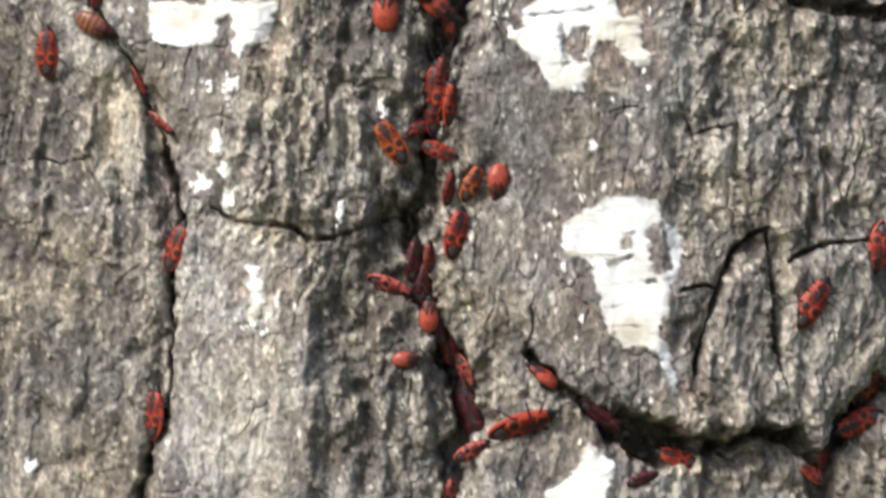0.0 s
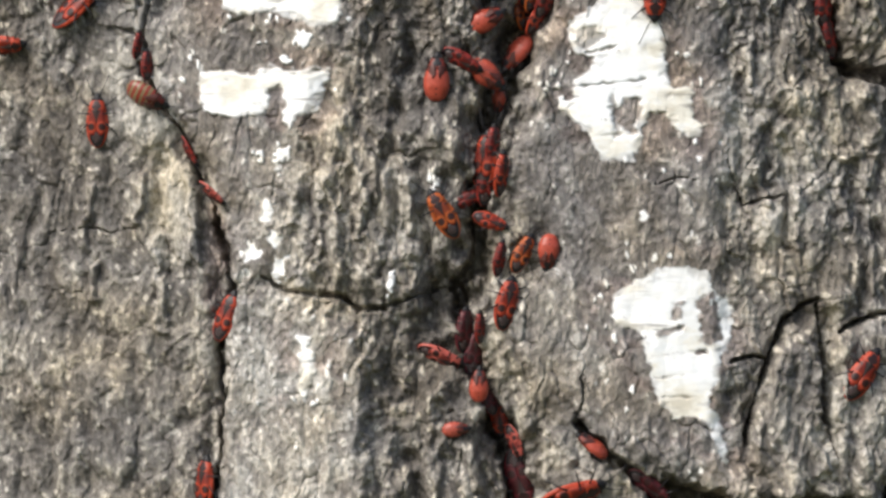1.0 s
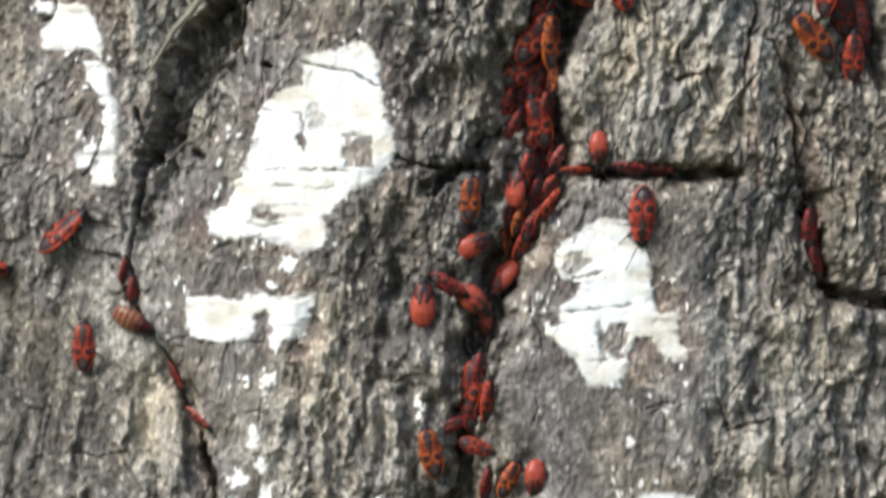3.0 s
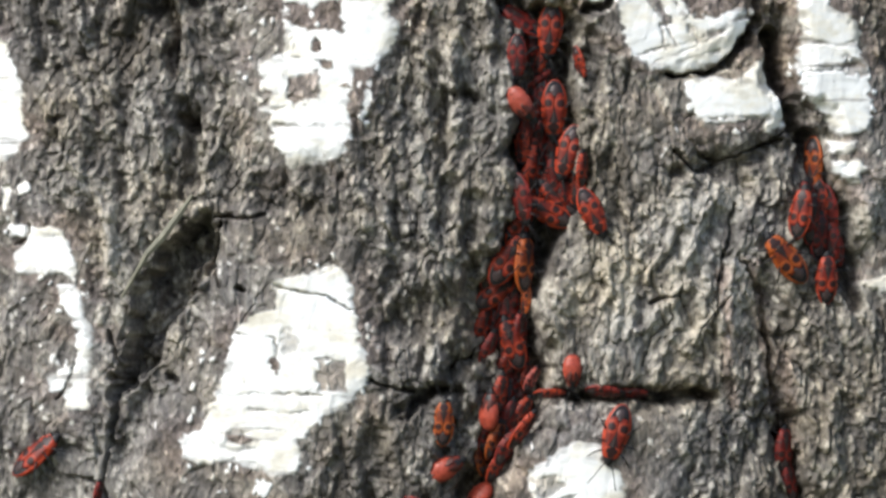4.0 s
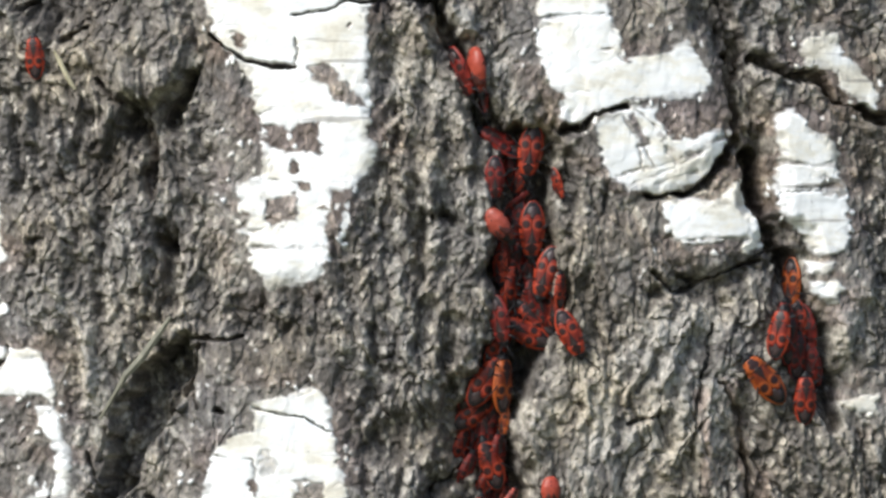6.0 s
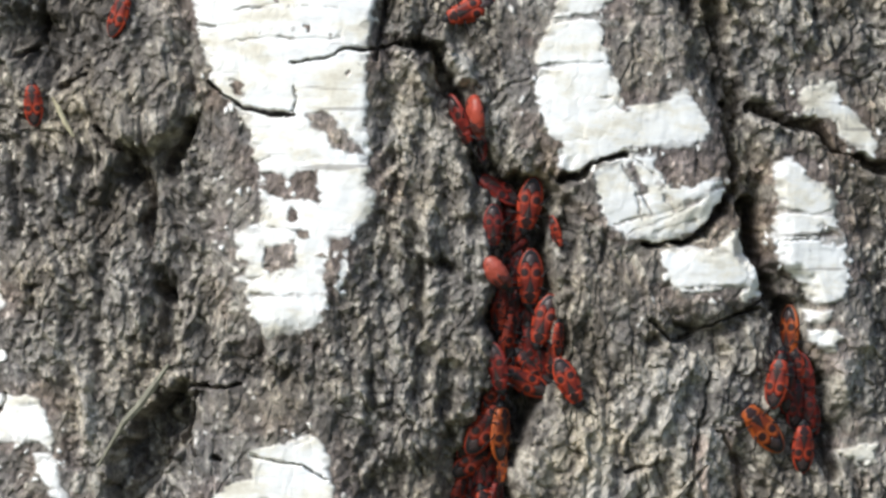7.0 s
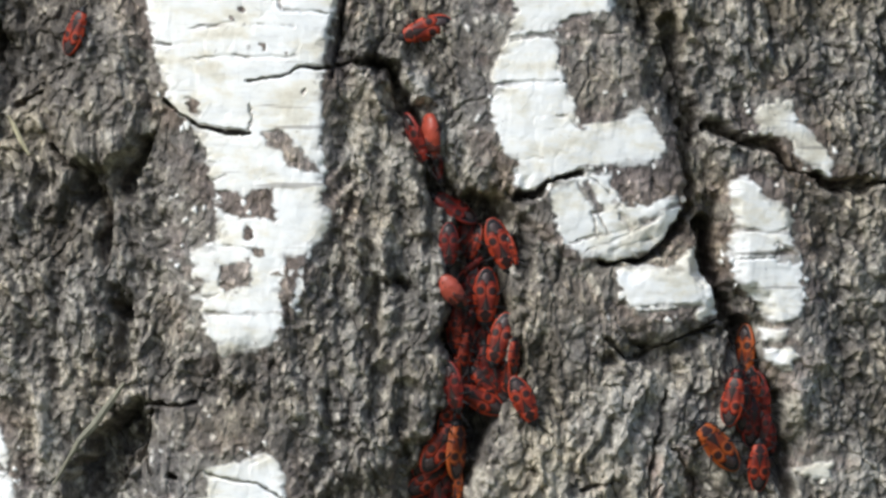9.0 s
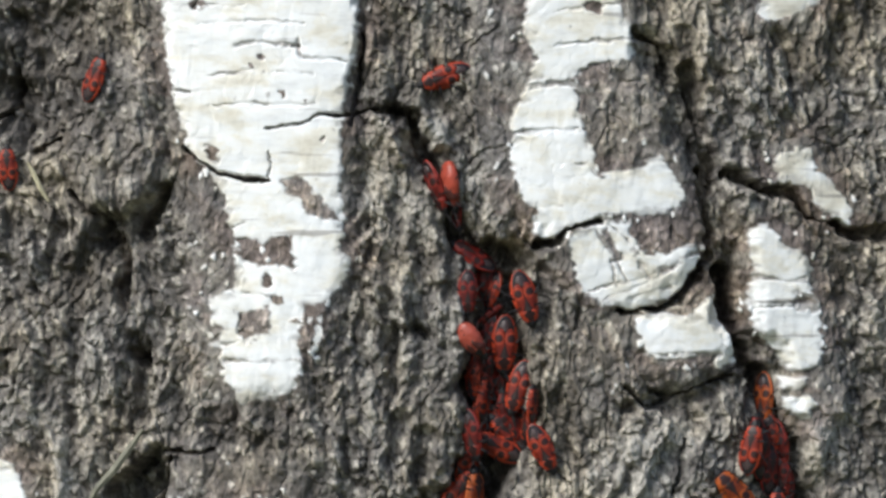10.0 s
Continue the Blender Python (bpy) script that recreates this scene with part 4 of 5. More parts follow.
# ---- firebugs ----
def insect_material(name, main, dark, spotted, rough=0.45):
    """Chitin in two colours; spotted: 1 wings with round spots, 2 neck shield, 3 nymph's belly, 0 plain, 4 stripes, 5 abdomen with a coloured rim."""
    m, n, l, b = material(name, rough, 0.32)
    coord = n.new("ShaderNodeTexCoord").outputs["Object"]
    grain = noise_node(n, l, coord, 900, 3, 0.6)
    red = ramp(n, l, grain, (0.3, tuple(c * 0.72 for c in main)), (0.55, main), (0.75, tuple(min(1, c * 1.2 + 0.01) for c in main)))
    if spotted:
        sep = n.new("ShaderNodeSeparateXYZ")
        l.new(coord, sep.inputs[0])
        side = calc(n, l, "MULTIPLY", calc(n, l, "ABSOLUTE", sep.outputs[0]), 1000)
        along = calc(n, l, "MULTIPLY", sep.outputs[1], 1000)
        along = calc(n, l, "ADD", along, calc(n, l, "MULTIPLY_ADD", grain, 0.3, -0.15))

        def disc(x, y, r, squash=1.0):
            dx = calc(n, l, "SUBTRACT", side, x)
            dy = calc(n, l, "MULTIPLY", calc(n, l, "SUBTRACT", along, y), squash)
            q = calc(n, l, "SQRT", calc(n, l, "ADD", calc(n, l, "MULTIPLY", dx, dx), calc(n, l, "MULTIPLY", dy, dy)))
            return calc(n, l, "SUBTRACT", 1.0, calc(n, l, "SMOOTH_MIN", 1.0, calc(n, l, "MAXIMUM", calc(n, l, "MULTIPLY", calc(n, l, "SUBTRACT", q, r - 0.14), 3.6), 0.0), 0.05))
        def oval(x, y, cx, cy, lo, hi):
            """1 within the oval of half sizes x, y, 0 without."""
            dx = calc(n, l, "DIVIDE", calc(n, l, "SUBTRACT", side, cx), x)
            dy = calc(n, l, "DIVIDE", calc(n, l, "SUBTRACT", along, cy), y)
            q = calc(n, l, "ADD", calc(n, l, "MULTIPLY", dx, dx), calc(n, l, "MULTIPLY", dy, dy))
            return calc(n, l, "MINIMUM", calc(n, l, "MAXIMUM", calc(n, l, "DIVIDE", calc(n, l, "SUBTRACT", hi, q), hi - lo), 0.0), 1.0)
        if spotted == 1:
            wedge = calc(n, l, "SUBTRACT", calc(n, l, "MULTIPLY_ADD", along, 0.37, 0.22), side)
            marks = [disc(1.0, -1.15, 0.66), disc(1.28, 1.25, 0.24), calc(n, l, "MINIMUM", calc(n, l, "MAXIMUM", calc(n, l, "MULTIPLY", wedge, 6.0), 0.0), 1.0)]
            # dull inner wing, bright outer margin and rings round the spots
            bright = calc(n, l, "MAXIMUM", calc(n, l, "SUBTRACT", 1.0, oval(1.72, 5.2, 0.0, -1.0, 0.7, 1.0)), disc(1.0, -1.15, 1.05))
            red = blend(n, l, bright, blend(n, l, 1.0, red, (0.48, 0.36, 0.40), "MULTIPLY"), red)
        elif spotted == 2:
            marks = [oval(1.0, 0.62, 0.0, 2.62, 0.75, 1.0), oval(0.62, 0.42, 0.0, 3.3, 0.75, 1.0)]
        elif spotted == 3:
            marks = [disc(0.0, -2.4, 0.22, 1.3), disc(0.0, -3.5, 0.2, 1.2), disc(0.8, 1.7, 0.7)]
        elif spotted == 5:
            marks = [oval(1.7, 3.85, 0.0, -1.15, 0.86, 1.0)]
        else:
            marks = [calc(n, l, "GREATER_THAN", calc(n, l, "SINE", calc(n, l, "MULTIPLY", along, 5.0)), 0.1)]
        fac = marks[0]
        for k in marks[1:]:
            fac = calc(n, l, "MAXIMUM", fac, k)
        red = blend(n, l, fac, red, dark)
    l.new(red, b.inputs["Base Color"])
    bump = n.new("ShaderNodeBump")
    bump.inputs["Distance"].default_value, bump.inputs["Strength"].default_value = 0.0001, 0.5
    l.new(grain, bump.inputs["Height"])
    l.new(bump.outputs[0], b.inputs["Normal"])
    return m


BLACK = (0.012, 0.011, 0.013)
SOOT = (0.026, 0.010, 0.010)
CHITIN = insect_material("black_chitin", BLACK, BLACK, 0, 0.5)
MEMBRANE = insect_material("wing_membrane", (0.05, 0.034, 0.034), BLACK, 0, 0.34)
SCUTE = insect_material("dull_black_chitin", (0.026, 0.015, 0.014), BLACK, 0, 0.6)
PAD = insect_material("brown_chitin", (0.065, 0.017, 0.013), BLACK, 0, 0.5)
# the two darkest adult reds put the cracks' shade into the bugs' colour
TONES = {"red": (0.33, 0.040, 0.016), "orange": (0.35, 0.078, 0.016), "dark": (0.19, 0.018, 0.012), "deep_shaded": (0.085, 0.012, 0.016), "pink": (0.38, 0.080, 0.060),
         "nymph": (0.35, 0.060, 0.036), "nympink": (0.33, 0.066, 0.044), "stripe": (0.20, 0.030, 0.020)}


def curve_at(stops, y):
    return float(np.interp(y, [s[0] for s in stops], [s[1] for s in stops]))


def loft(bm, y0, y1, wide, tall, rise=0.0, under=0.25, left=-1.0, right=1.0, ny=12, nx=10, flat=2.2, tip=0.0):
    """A closed shell over y0 to y1 (mm) with half widths and heights from stops; left, right: the share of the width that it covers; flat: how level the top is; tip: how far the hind end is rounded off."""
    rows = []
    for k in range(ny + 1):
        y = y0 + (y1 - y0) * k / ny
        w, h = curve_at(wide, y), curve_at(tall, y)
        top = []

        def back(f):
            return tip * (1 - k / ny) * abs(2 * f - 1) ** 2.4
        for i in range(nx + 1):
            s = left + (right - left) * i / nx
            top.append(bm.verts.new((s * w * 0.001, (y + back(i / nx)) * 0.001, (rise + h * math.sqrt(max(0.0, 1 - (abs(s) * 0.985) ** flat))) * 0.001)))
        low = [bm.verts.new(((left + (right - left) * f) * w * 0.96 * 0.001, (y + back(f)) * 0.001, (rise - under) * 0.001)) for f in (1.0, 0.5, 0.0)]
        rows.append(top + low)
    n = len(rows[0])
    for a, b in zip(rows, rows[1:]):
        for i in range(n):
            bm.faces.new((a[i], a[(i + 1) % n], b[(i + 1) % n], b[i]))
    bm.faces.new(rows[0][::-1])
    bm.faces.new(rows[-1])


def tube(bm, pts, radii, sides=6):
    """A jointed limb through points in mm."""
    rings = []
    for k, p in enumerate(pts):
        a, b = Vector(pts[max(0, k - 1)]), Vector(pts[min(len(pts) - 1, k + 1)])
        q = (b - a).to_track_quat("Z", "Y")
        rings.append([bm.verts.new((Vector(p) + q @ Vector((math.cos(t) * radii[k], math.sin(t) * radii[k], 0))) * 0.001)
                      for t in (2 * math.pi * i / sides for i in range(sides))])
    for a, b in zip(rings, rings[1:]):
        for i in range(sides):
            bm.faces.new((a[i], a[(i + 1) % sides], b[(i + 1) % sides], b[i]))
    bm.faces.new(rings[0][::-1])
    bm.faces.new(rings[-1])


def part(name, bm, mat, parent, label=""):
    me = bpy.data.meshes.new(name)
    bmesh.ops.recalc_face_normals(bm, faces=bm.faces)
    bm.to_mesh(me)
    bm.free()
    me.polygons.foreach_set("use_smooth", np.ones(len(me.polygons), bool))
    me.materials.append(mat)
    ob = new(name, me)
    ob.parent = parent
    if label:
        ob["label"] = label
    return ob


def limbs(bug, size=1.0):
    for sx in (-1, 1):
        for y, out, fore in ((2.5, 3.0, 1.6), (1.3, 3.5, 0.1), (0.1, 3.4, -2.6)):
            bm = bmesh.new()
            tube(bm, [(sx * 0.9, y, 0.3), (sx * 1.9 * size, y + fore * 0.3, 0.75), (sx * 2.5 * size, y + fore * 0.55, 0.7), (sx * out * size, y + fore * 0.9, 0.1), (sx * (out + 0.5) * size, y + fore * 1.25, -0.15)],
                 [0.16, 0.15, 0.12, 0.08, 0.05])
            part("leg", bm, CHITIN, bug, "thin black leg")


WIDE = [(-5.0, 0.35), (-4.75, 0.7), (-4.1, 1.28), (-3.0, 1.8), (-1.6, 2.12), (-0.2, 2.12), (1.2, 1.9), (2.2, 1.62)]
TALL = [(-5.0, 0.35), (-3.5, 0.72), (-1.0, 0.98), (1.0, 1.02), (2.2, 0.95)]


def head_part(bug, mat):
    bm = bmesh.new()
    loft(bm, 3.45, 5.0, [(3.4, 0.85), (4.0, 0.92), (4.5, 0.6), (5.0, 0.18)], [(3.4, 0.62), (4.2, 0.6), (5.0, 0.25)], 0.25, 0.35)
    head = part("head", bm, mat, bug, "small black head")
    for sx in (-1, 1):
        bm = bmesh.new()
        bmesh.ops.create_icosphere(bm, subdivisions=1, radius=0.00026, matrix=Matrix.Translation((sx * 0.00088, 0.0039, 0.0006)))
        part("eye", bm, CHITIN, head)
        bm = bmesh.new()
        tube(bm, [(sx * 0.4, 4.5, 0.5), (sx * 0.95, 5.4, 0.8), (sx * 1.5, 6.6, 0.8), (sx * 1.8, 7.4, 0.6), (sx * 2.3, 8.4, 0.4)], [0.08, 0.09, 0.07, 0.07, 0.09])
        part("antenna", bm, CHITIN, head, "jointed black antenna")


def adult(kind):
    bug = new("firebug")
    tone = TONES[kind]
    wing = insect_material(kind + "_wing", tone, SOOT, 1)
    shield = insect_material(kind + "_shield", tone, SOOT, 2)
    belly = insect_material(kind + "_belly", tuple(min(1, c * 1.12) for c in tone), BLACK, 5, 0.4)
    bm = bmesh.new()
    loft(bm, -4.95, 2.2, WIDE, [(y, h * 0.62) for y, h in TALL], 0.18, 0.2, ny=18, nx=12, flat=3.0)
    part("abdomen", bm, belly, bug, "black abdomen with a bright red rim")
    inner = [(y, w * 0.86) for y, w in WIDE]
    for a, b in ((-1.0, -0.015), (0.015, 1.0)):
        bm = bmesh.new()
        loft(bm, -2.75, 2.1, inner, TALL, 0.22, 0.1, a, b, 14, 8, 3.6, 0.8)
        part("forewing", bm, wing, bug, "red forewing with a round black spot")
    bm = bmesh.new()
    loft(bm, -4.1, -2.2, [(-4.1, 0.35), (-3.7, 0.85), (-3.0, 1.1), (-2.2, 0.5)], [(-4.1, 0.52), (-3.4, 0.74), (-2.2, 0.95)], 0.2, 0.1)
    part("wing_tip", bm, MEMBRANE, bug, "short dark wing membrane")
    bm = bmesh.new()
    loft(bm, -0.6, 2.15, [(-0.6, 0.05), (2.15, 1.05)], [(-0.6, 1.06), (2.15, 1.1)], 0.22, 0.1)
    part("scutellum", bm, SCUTE, bug, "black triangular back plate")
    bm = bmesh.new()
    loft(bm, 1.95, 3.75, [(1.95, 1.68), (2.4, 1.66), (3.4, 1.28), (3.75, 1.0)], [(1.95, 1.06), (2.8, 0.98), (3.75, 0.74)], 0.2, 0.25, flat=3.2)
    part("pronotum", bm, shield, bug, "black neck shield with a red border")
    head_part(bug, CHITIN)
    limbs(bug)
    return bug


def nymph(kind):
    bug = new("firebug_nymph")
    tone = TONES[kind]
    belly = insect_material(kind + "_abdomen", tone, BLACK if kind != "stripe" else (0.17, 0.13, 0.07), 4 if kind == "stripe" else 3, 0.36)
    bm = bmesh.new()
    loft(bm, -4.9, 1.7, [(-4.9, 0.6), (-4.6, 1.3), (-3.8, 2.05), (-2.2, 2.6), (-0.5, 2.62), (1.7, 2.0)], [(-4.9, 0.5), (-4.0, 1.3), (-2.0, 1.9), (0.0, 1.85), (1.7, 1.35)], 0.2, 0.2, ny=16, nx=12)
    part("abdomen", bm, belly, bug, "swollen glossy red abdomen")
    for sx in (-1, 1):
        bm = bmesh.new()
        loft(bm, -0.55, 2.2, [(-0.55, 1.55), (0.6, 1.95), (2.2, 1.95)], [(-0.55, 1.98), (2.2, 1.5)], 0.3, 0.1, *((-1.0, -0.2) if sx < 0 else (0.2, 1.0)), 7, 6, 2.2, 1.1)
        part("wing_pad", bm, PAD, bug, "short dark brown wing pad")
    bm = bmesh.new()
    loft(bm, 1.6, 3.6, [(1.6, 2.0), (2.2, 1.9), (3.6, 1.2)], [(1.6, 1.5), (2.6, 1.3), (3.6, 0.85)], 0.25, 0.3, flat=2.8)
    part("pronotum", bm, insect_material(kind + "_shield", tuple(c * 0.4 for c in tone), BLACK, 2), bug, "dark neck shield")
    head_part(bug, CHITIN)
    limbs(bug, 0.95)
    return bug


# plan place, heading clockwise from up, length in tenths of mm, kind, roll, lift in mm, where it sits, key of its moves
BUGS = []
BUGS += [
    (84, 90, 0, 92, "red", 0, 0, "on the bark", ""),
    (46, -117, 50, 108, "red", -34, 0.9, "on the bark", ""),
    (-81, -42, 88, 85, "red", 30, 0, "on the bark", ""),
    (162, -44, 8, 52, "dark", 60, 0, "in a crack", ""),
    (175, -10, 0, 55, "dark", 40, 0, "in a crack", ""),
    (174, 50, 118, 82, "stripe", 30, 0.6, "in a crack", ""),
    (239, 148, 150, 60, "dark", 65, 0, "in a crack", ""),
    (285, 224, 130, 60, "pink", 60, 0, "in a crack", ""),
    (309, 435, 20, 92, "red", -20, 0.3, "in a crack", ""),
    (270, 732, 5, 95, "red", -35, 0.2, "in a crack", ""),
    (764, -174, 2, 86, "orange", 0, 0, "on the bark", ""),
    (695, 275, -13, 96, "orange", 0, 1.4, "on the bark", "M1"),
]
BUGS += [
    (835, 324, 25, 74, "orange", 10, 0.3, "beside the main crack", ""),
    (809, 412, 12, 96, "red", 15, 0.3, "beside the main crack", ""),
    (880, 325, 186, 68, "nymph", 0, 0, "on the bark", ""),
    (682, 12, 2, 84, "nymph", 0, 0, "on the bark", ""),
    (993, -259, 180, 62, "nymph", 0, 0, "on the bark", ""),
    (771, -91, 62, 72, "nymph", 0, 0, "on the bark", ""),
    (725, -14, 118, 78, "dark", 30, 0, "beside the main crack", ""),
    (774, 10, 130, 78, "nymph", 0, 0.2, "beside the main crack", ""),
    (789, 54, 185, 46, "nymph", 20, 0.5, "in the main crack", ""),
    (819, -32, 218, 76, "nymph", 40, 0.8, "in the main crack", ""),
    (842, -194, 4, 72, "nymph", -35, 0.4, "in the main crack", ""),
    (910, -156, 35, 84, "red", 55, 0.8, "in the main crack", ""),
]
BUGS += [
    (861, -138, 20, 74, "orange", 40, 0.4, "in the main crack", ""),
    (835, -108, -10, 66, "orange", 50, 0.2, "in the main crack", ""),
    (867, -94, 28, 72, "red", 45, 0.6, "in the main crack", ""),
    (872, -200, 20, 78, "dark", 0, 0, "in the main crack", ""),
    (907, -206, -25, 80, "dark", 20, 0, "in the main crack", ""),
    (927, -246, 28, 52, "pink", 30, 0.5, "in the main crack", ""),
    (957, -216, 88, 62, "red", 60, 0, "in the crosswise crack", ""),
    (1049, -221, 95, 66, "dark", 50, 0, "in the crosswise crack", ""),
    (1102, -217, 92, 60, "dark", 50, -0.5, "in the crosswise crack", ""),
    (1066, -140, 182, 108, "red", 0, 0.2, "on the bark", "M2"),
    (765, 158, 8, 105, "red", -25, 0.3, "in the main crack", ""),
    (785, 130, 5, 70, "dark", 30, 0, "in the main crack", ""),
]
BUGS += [
    (802, 183, 6, 82, "red", 50, 0.3, "in the main crack", ""),
    (735, 228, 70, 62, "dark", 0, -0.3, "in the main crack", ""),
    (779, 268, 110, 66, "red", 0, 0.8, "in the main crack", ""),
    (799, 333, 10, 66, "dark", 40, 0.2, "in the main crack", ""),
    (735, 460, 5, 82, "deep_shaded", 30, 0, "in the main crack", ""),
    (764, 455, 0, 58, "dark", 45, 0, "in the main crack", ""),
    (688, 512, 112, 88, "pink", 45, -0.4, "beside the main crack", ""),
    (757, 556, 2, 62, "nymph", 0, 0.5, "in the main crack", ""),
    (794, 614, 172, 76, "red", 0, 0.3, "in the main crack", ""),
    (718, 636, 85, 50, "nympink", 0, 0.3, "beside the main crack", ""),
    (818, 662, 158, 66, "pink", 40, 0.3, "in the main crack", ""),
    (832, 728, 165, 112, "deep_shaded", 15, 0.2, "deep in the main crack", ""),
]
BUGS += [
    (924, 755, 71, 122, "red", 42, 0.5, "beside the main crack", ""),
    (836, 800, 62, 70, "pink", 20, 0.3, "in the main crack", ""),
    (800, 875, 10, 60, "pink", 30, 0, "in the main crack", ""),
    (960, 659, -52, 66, "nymph", 55, -0.2, "in a crack", ""),
    (1062, 742, 128, 92, "deep_shaded", 40, 0.6, "in a crack", ""),
    (1205, 810, -72, 80, "red", 30, 0.6, "in a crack", ""),
    (1135, 850, 70, 60, "deep_shaded", 20, 0.2, "in a crack", ""),
    (1431, 537, 32, 104, "red", 0, 0.2, "on the bark", ""),
    (1553, 438, 192, 96, "red", 0, 0.2, "on the bark", ""),
    (1527, 752, 248, 98, "red", 0, 0.6, "in a crack", ""),
    (1557, 690, 40, 82, "orange", 25, 0.4, "in a crack", ""),
    (1474, 808, 8, 66, "dark", 40, 0.2, "in a crack", ""),
]
BUGS += [
    (1440, 838, -55, 58, "red", 20, 0.3, "in a crack", ""),
    (895, -817, 180, 80, "dark", 0, 0.2, "in the main crack", ""),
    (908, -888, -58, 92, "dark", 35, 0.5, "in the main crack", ""),
    (955, -865, 186, 102, "red", 0, 2.6, "in the main crack", "M3"),
    (937, -822, 195, 72, "red", 42, 0.2, "in the main crack", ""),
    (1001, -805, 163, 62, "red", 58, 0.4, "in the main crack", ""),
    (941, -772, 48, 66, "dark", 50, 0.5, "in the main crack", ""),
    (902, -730, 142, 76, "nympink", 25, 0.8, "in the main crack", ""),
    (963, -724, 182, 106, "red", 0, 2.2, "in the main crack", ""),
    (901, -667, 175, 84, "red", 45, 0.5, "in the main crack", ""),
    (933, -627, 5, 90, "red", 45, 0.9, "in the main crack", ""),
    (986, -649, 197, 100, "red", 10, 1.9, "in the main crack", ""),
]
BUGS += [
    (1015, -621, 2, 66, "red", 45, 0.6, "in the main crack", ""),
    (1026, -541, 155, 94, "red", 10, 0.9, "in the main crack", ""),
    (952, -545, -62, 96, "red", 0, 1.6, "in the main crack", ""),
    (972, -569, -45, 92, "red", 10, 0.7, "in the main crack", ""),
    (900, -565, 168, 92, "dark", 30, 0.4, "in the main crack", ""),
    (882, -461, 33, 108, "red", 0, 2.0, "in the main crack", ""),
    (914, -455, 2, 104, "orange", 42, 2.2, "in the main crack", ""),
    (862, -401, 54, 90, "red", 0, 2.0, "in the main crack", ""),
    (908, -388, 182, 60, "orange", 50, 0.2, "in the main crack", ""),
    (840, -341, 12, 78, "red", 30, 0.6, "in the main crack", ""),
    (889, -312, -18, 98, "red", 0, 2.4, "in the main crack", ""),
    (900, -265, 30, 72, "dark", 0, 0.2, "in the main crack", ""),
]
BUGS += [
    (919, -252, 8, 46, "red", 30, 0.3, "in the main crack", ""),
    (882, -368, -5, 85, "dark", 0, 0.2, "in the main crack", ""),
    (939, -673, 10, 85, "dark", 20, 0.1, "in the main crack", ""),
    (884, -178, 15, 75, "dark", 20, 0.0, "in the main crack", ""),
    (1422, -627, 180, 98, "orange", 52, 0.8, "in the groove", ""),
    (1393, -545, 10, 96, "red", -30, 0.9, "in the groove", ""),
    (1421, -533, 4, 92, "dark", 25, 0.6, "in the groove", ""),
    (1448, -543, 170, 98, "dark", 45, 0.3, "in the groove", ""),
    (1367, -463, -40, 110, "orange", 0, 1.0, "beside the groove", ""),
    (1444, -427, 2, 92, "red", 0, 0.9, "in the groove", ""),
    (1466, -473, 176, 66, "dark", 40, 0.4, "in the groove", ""),
    (1377, -122, 2, 84, "dark", 20, 0.2, "in a groove", ""),
]
BUGS += [
    (1387, -64, -10, 76, "dark", 30, 0.2, "in a groove", ""),
    (851, -1200, 250, 96, "red", 0, 0.5, "on the bark", ""),
    (834, -1002, 157, 100, "dark", 58, -0.4, "in the main crack", ""),
    (862, -1004, 172, 90, "nymph", 62, 0.2, "in the main crack", ""),
    (871, -959, 175, 60, "dark", 50, 0.2, "in the main crack", ""),
    (922, -693, 8, 88, "dark", 20, 0.1, "in the main crack", ""),
    (969, -605, -12, 90, "dark", 0, 0.2, "in the main crack", ""),
    (924, -581, 20, 86, "dark", 10, 0.0, "in the main crack", ""),
    (889, -393, 25, 88, "dark", 0, 0.1, "in the main crack", ""),
    (932, -843, 0, 84, "dark", 10, 0.0, "in the main crack", ""),
    (984, -583, -30, 88, "dark", 0, 0.2, "in the main crack", ""),
    (864, -353, 15, 84, "dark", 10, 0.1, "in the main crack", ""),
]
BUGS += [
    (887, -232, -15, 80, "dark", 10, 0.1, "in the main crack", ""),
    (847, -152, 12, 78, "dark", 20, 0.0, "in the main crack", ""),
    (882, -127, 30, 76, "dark", 30, 0.1, "in the main crack", ""),
    (775, 198, 10, 84, "dark", 20, 0.0, "in the main crack", ""),
    (750, 500, 8, 80, "deep_shaded", 20, 0.0, "in the main crack", ""),
    (775, 580, -25, 66, "deep_shaded", 20, 0.0, "in the main crack", ""),
    (1436, -503, 5, 88, "dark", 15, 0.3, "in the groove", ""),
    (1409, -563, 8, 84, "dark", 20, 0.2, "in the groove", ""),
    (83, -1039, -4, 80, "red", 0, 0.2, "on the bark", ""),
    (236, -1199, 20, 88, "red", -22, 0.4, "on the bark", ""),
]
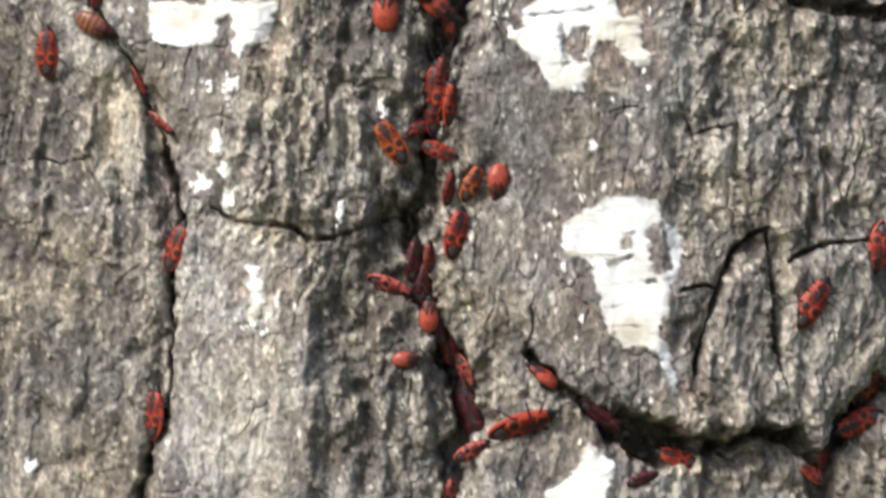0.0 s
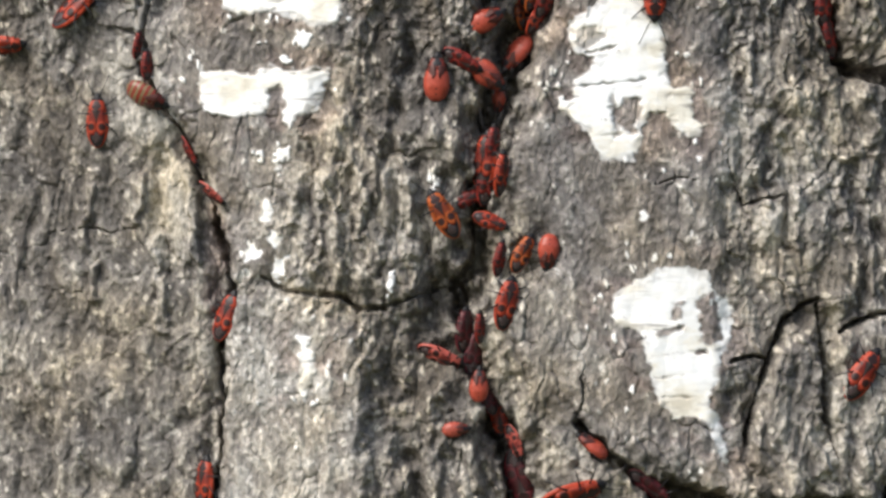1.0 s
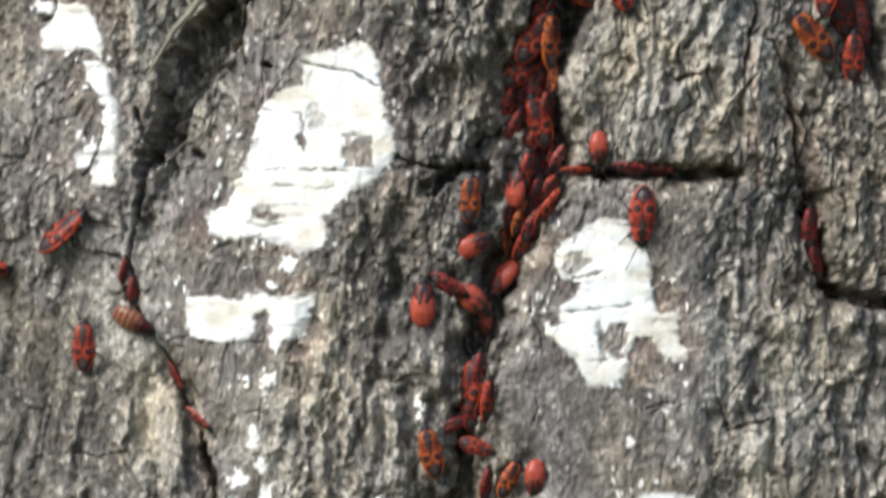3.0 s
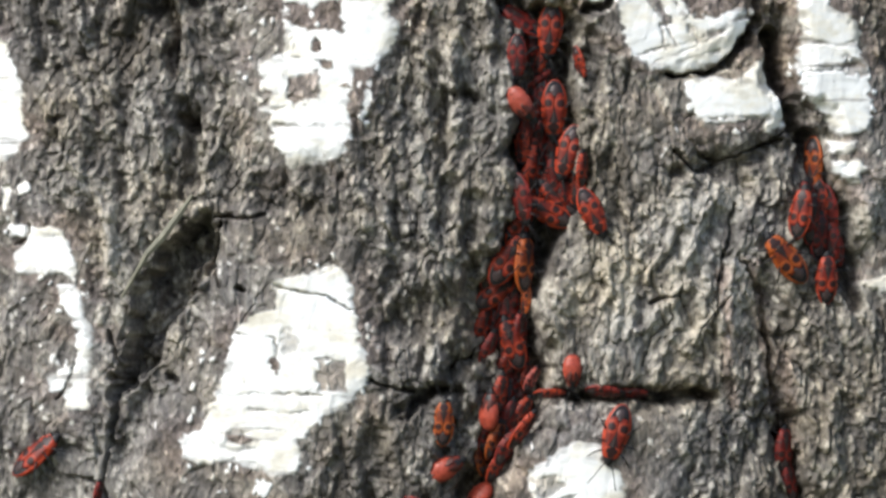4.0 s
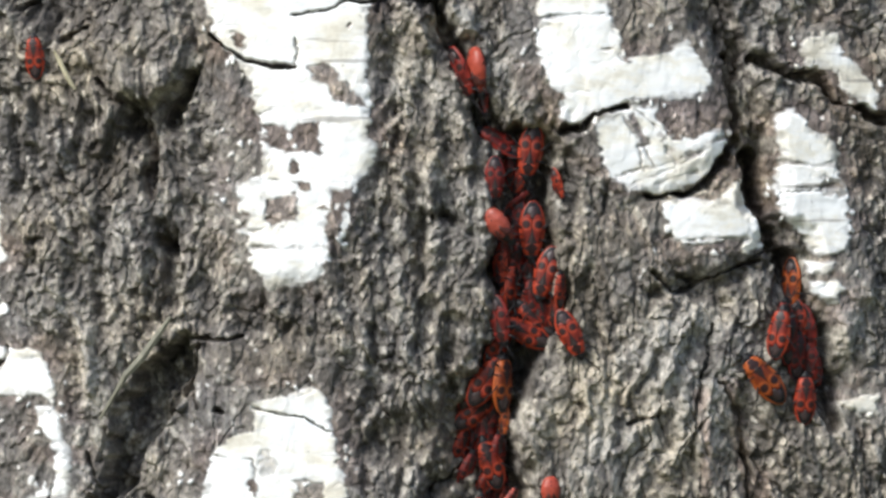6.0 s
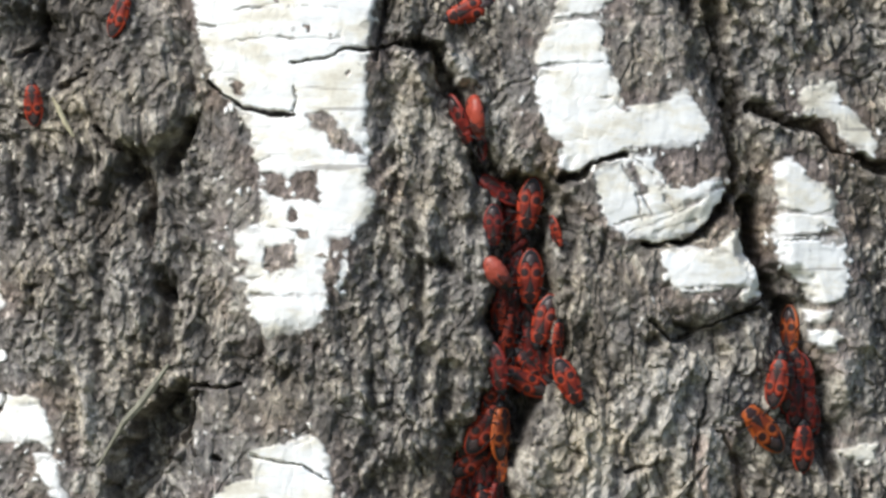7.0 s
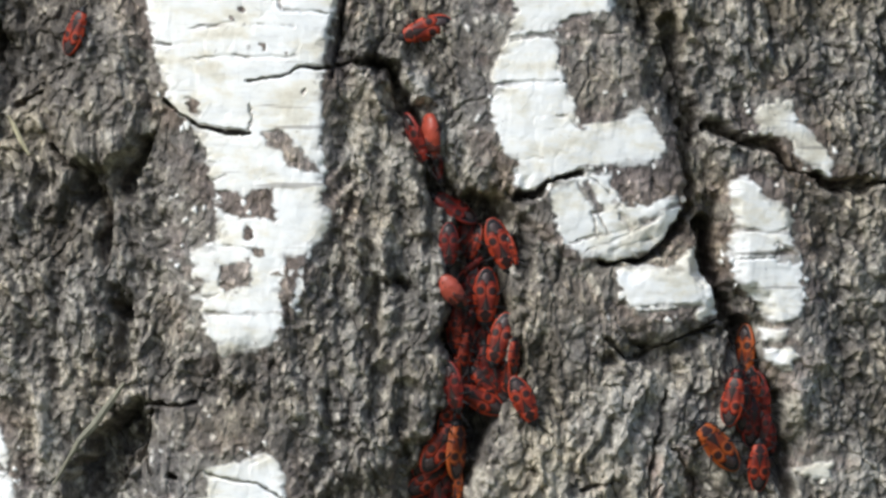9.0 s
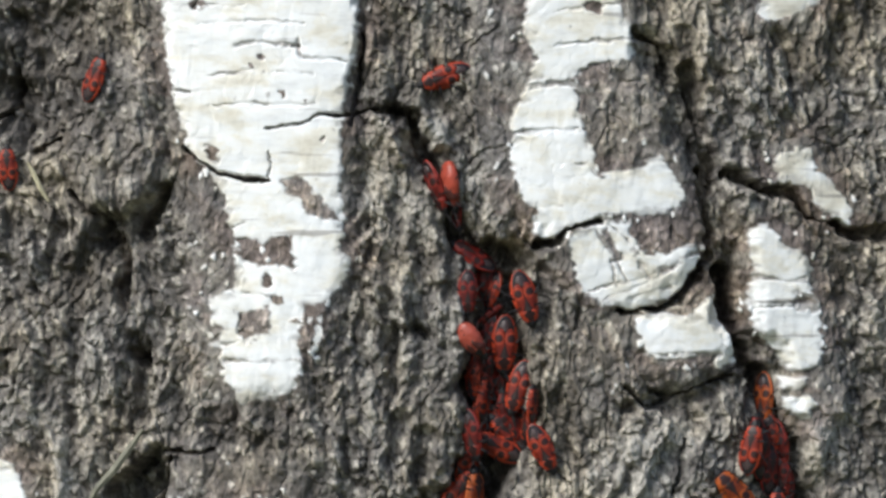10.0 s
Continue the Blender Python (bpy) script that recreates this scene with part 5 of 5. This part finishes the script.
BUGS += [
    (930, -745, 190, 84, "dark", 25, -0.3, "in the main crack", ""),
    (918, -640, 176, 86, "red", 35, 0.6, "in the main crack", ""),
    (956, -660, 172, 80, "dark", 20, -0.2, "in the main crack", ""),
    (960, -600, 15, 84, "red", 25, 0.1, "in the main crack", ""),
    (1000, -590, 178, 82, "red", 30, 0.6, "in the main crack", ""),
    (920, -600, 8, 84, "red", 25, 0.5, "in the main crack", ""),
    (905, -520, 30, 84, "red", 20, 0.6, "in the main crack", ""),
    (860, -440, 30, 80, "dark", 20, 0.0, "in the main crack", ""),
    (905, -330, 8, 80, "dark", 30, 0.5, "in the main crack", ""),
    (850, -300, 20, 70, "dark", 30, 0.2, "in the main crack", ""),
    (880, -270, 20, 76, "red", 30, 0.4, "in the main crack", ""),
    (868, -222, 12, 74, "red", 25, 0.5, "in the main crack", ""),
    (905, -185, 35, 74, "red", 30, 0.5, "in the main crack", ""),
    (1432, -560, 176, 84, "red", 30, 0.5, "in the groove", ""),
    (1452, -490, 172, 84, "dark", 30, 0.5, "in the groove", ""),
]

MOVES = {}
MOVES["M1"] = [(0, 690, 250, -33), (1.0, 693, 254, -30), (1.5, 694, 258, -22), (2.0, 695, 272, -15), (2.5, 695, 275, -13), (10, 695, 275, -13)]
MOVES["M2"] = [(0, 1066, -140, 182), (2.5, 1066, -140, 182), (3.2, 1068, -141, 184), (4.3, 1066, -151, 199), (5.0, 1064, -149, 201), (10, 1064, -149, 201)]
MOVES["M3"] = [(0, 955, -865, 186), (4.5, 955, -865, 187), (6.2, 961, -865, 189), (7.5, 963, -847, 191), (8.0, 969, -845, 186), (8.5, 964, -836, 172), (9, 987, -816, 160), (9.5, 994, -812, 158), (10, 997, -807, 164)]

WORDS = {"red": "red and black spotted adult firebug", "orange": "orange adult firebug with black spots", "dark": "adult firebug with crack shade in its dark red", "deep_shaded": "adult firebug with deep crack shade in its maroon", "pink": "pale pinkish adult firebug",
         "nymph": "glossy red firebug nymph with black head", "nympink": "pale red firebug nymph", "stripe": "red and tan striped firebug nymph"}


def bug_pose(u, v, heading, roll, lift):
    return on_bark(u, v, lift) @ pose(0, 0, 0, 0, 0, -heading) @ pose(0, 0, 0.0009, 0, roll, 0) @ pose(0, 0, -0.0009)


first, movers = {}, {}
for u, v, heading, length, kind, roll, lift, where, key in BUGS:
    size = length / (94 if kind in ("nymph", "nympink", "stripe") else 95)
    m = bug_pose(u, v, heading, roll, lift)
    if kind in first:
        bug = copy_thing(first[kind], m)
    else:
        bug = first[kind] = nymph(kind) if kind in ("nymph", "nympink", "stripe") else adult(kind)
        bug.matrix_basis = m
    bug.scale = (size, size, size)
    tagged(bug, WORDS[kind] + " " + where, "insect", "firebugs on the birch")
    if key:
        movers[key] = (bug, roll, lift)


def motions():
    for key, (bug, roll, lift) in movers.items():
        walk(bug, [(t, bug_pose(u, v, heading, roll, lift)) for t, u, v, heading in MOVES[key]])


motions()
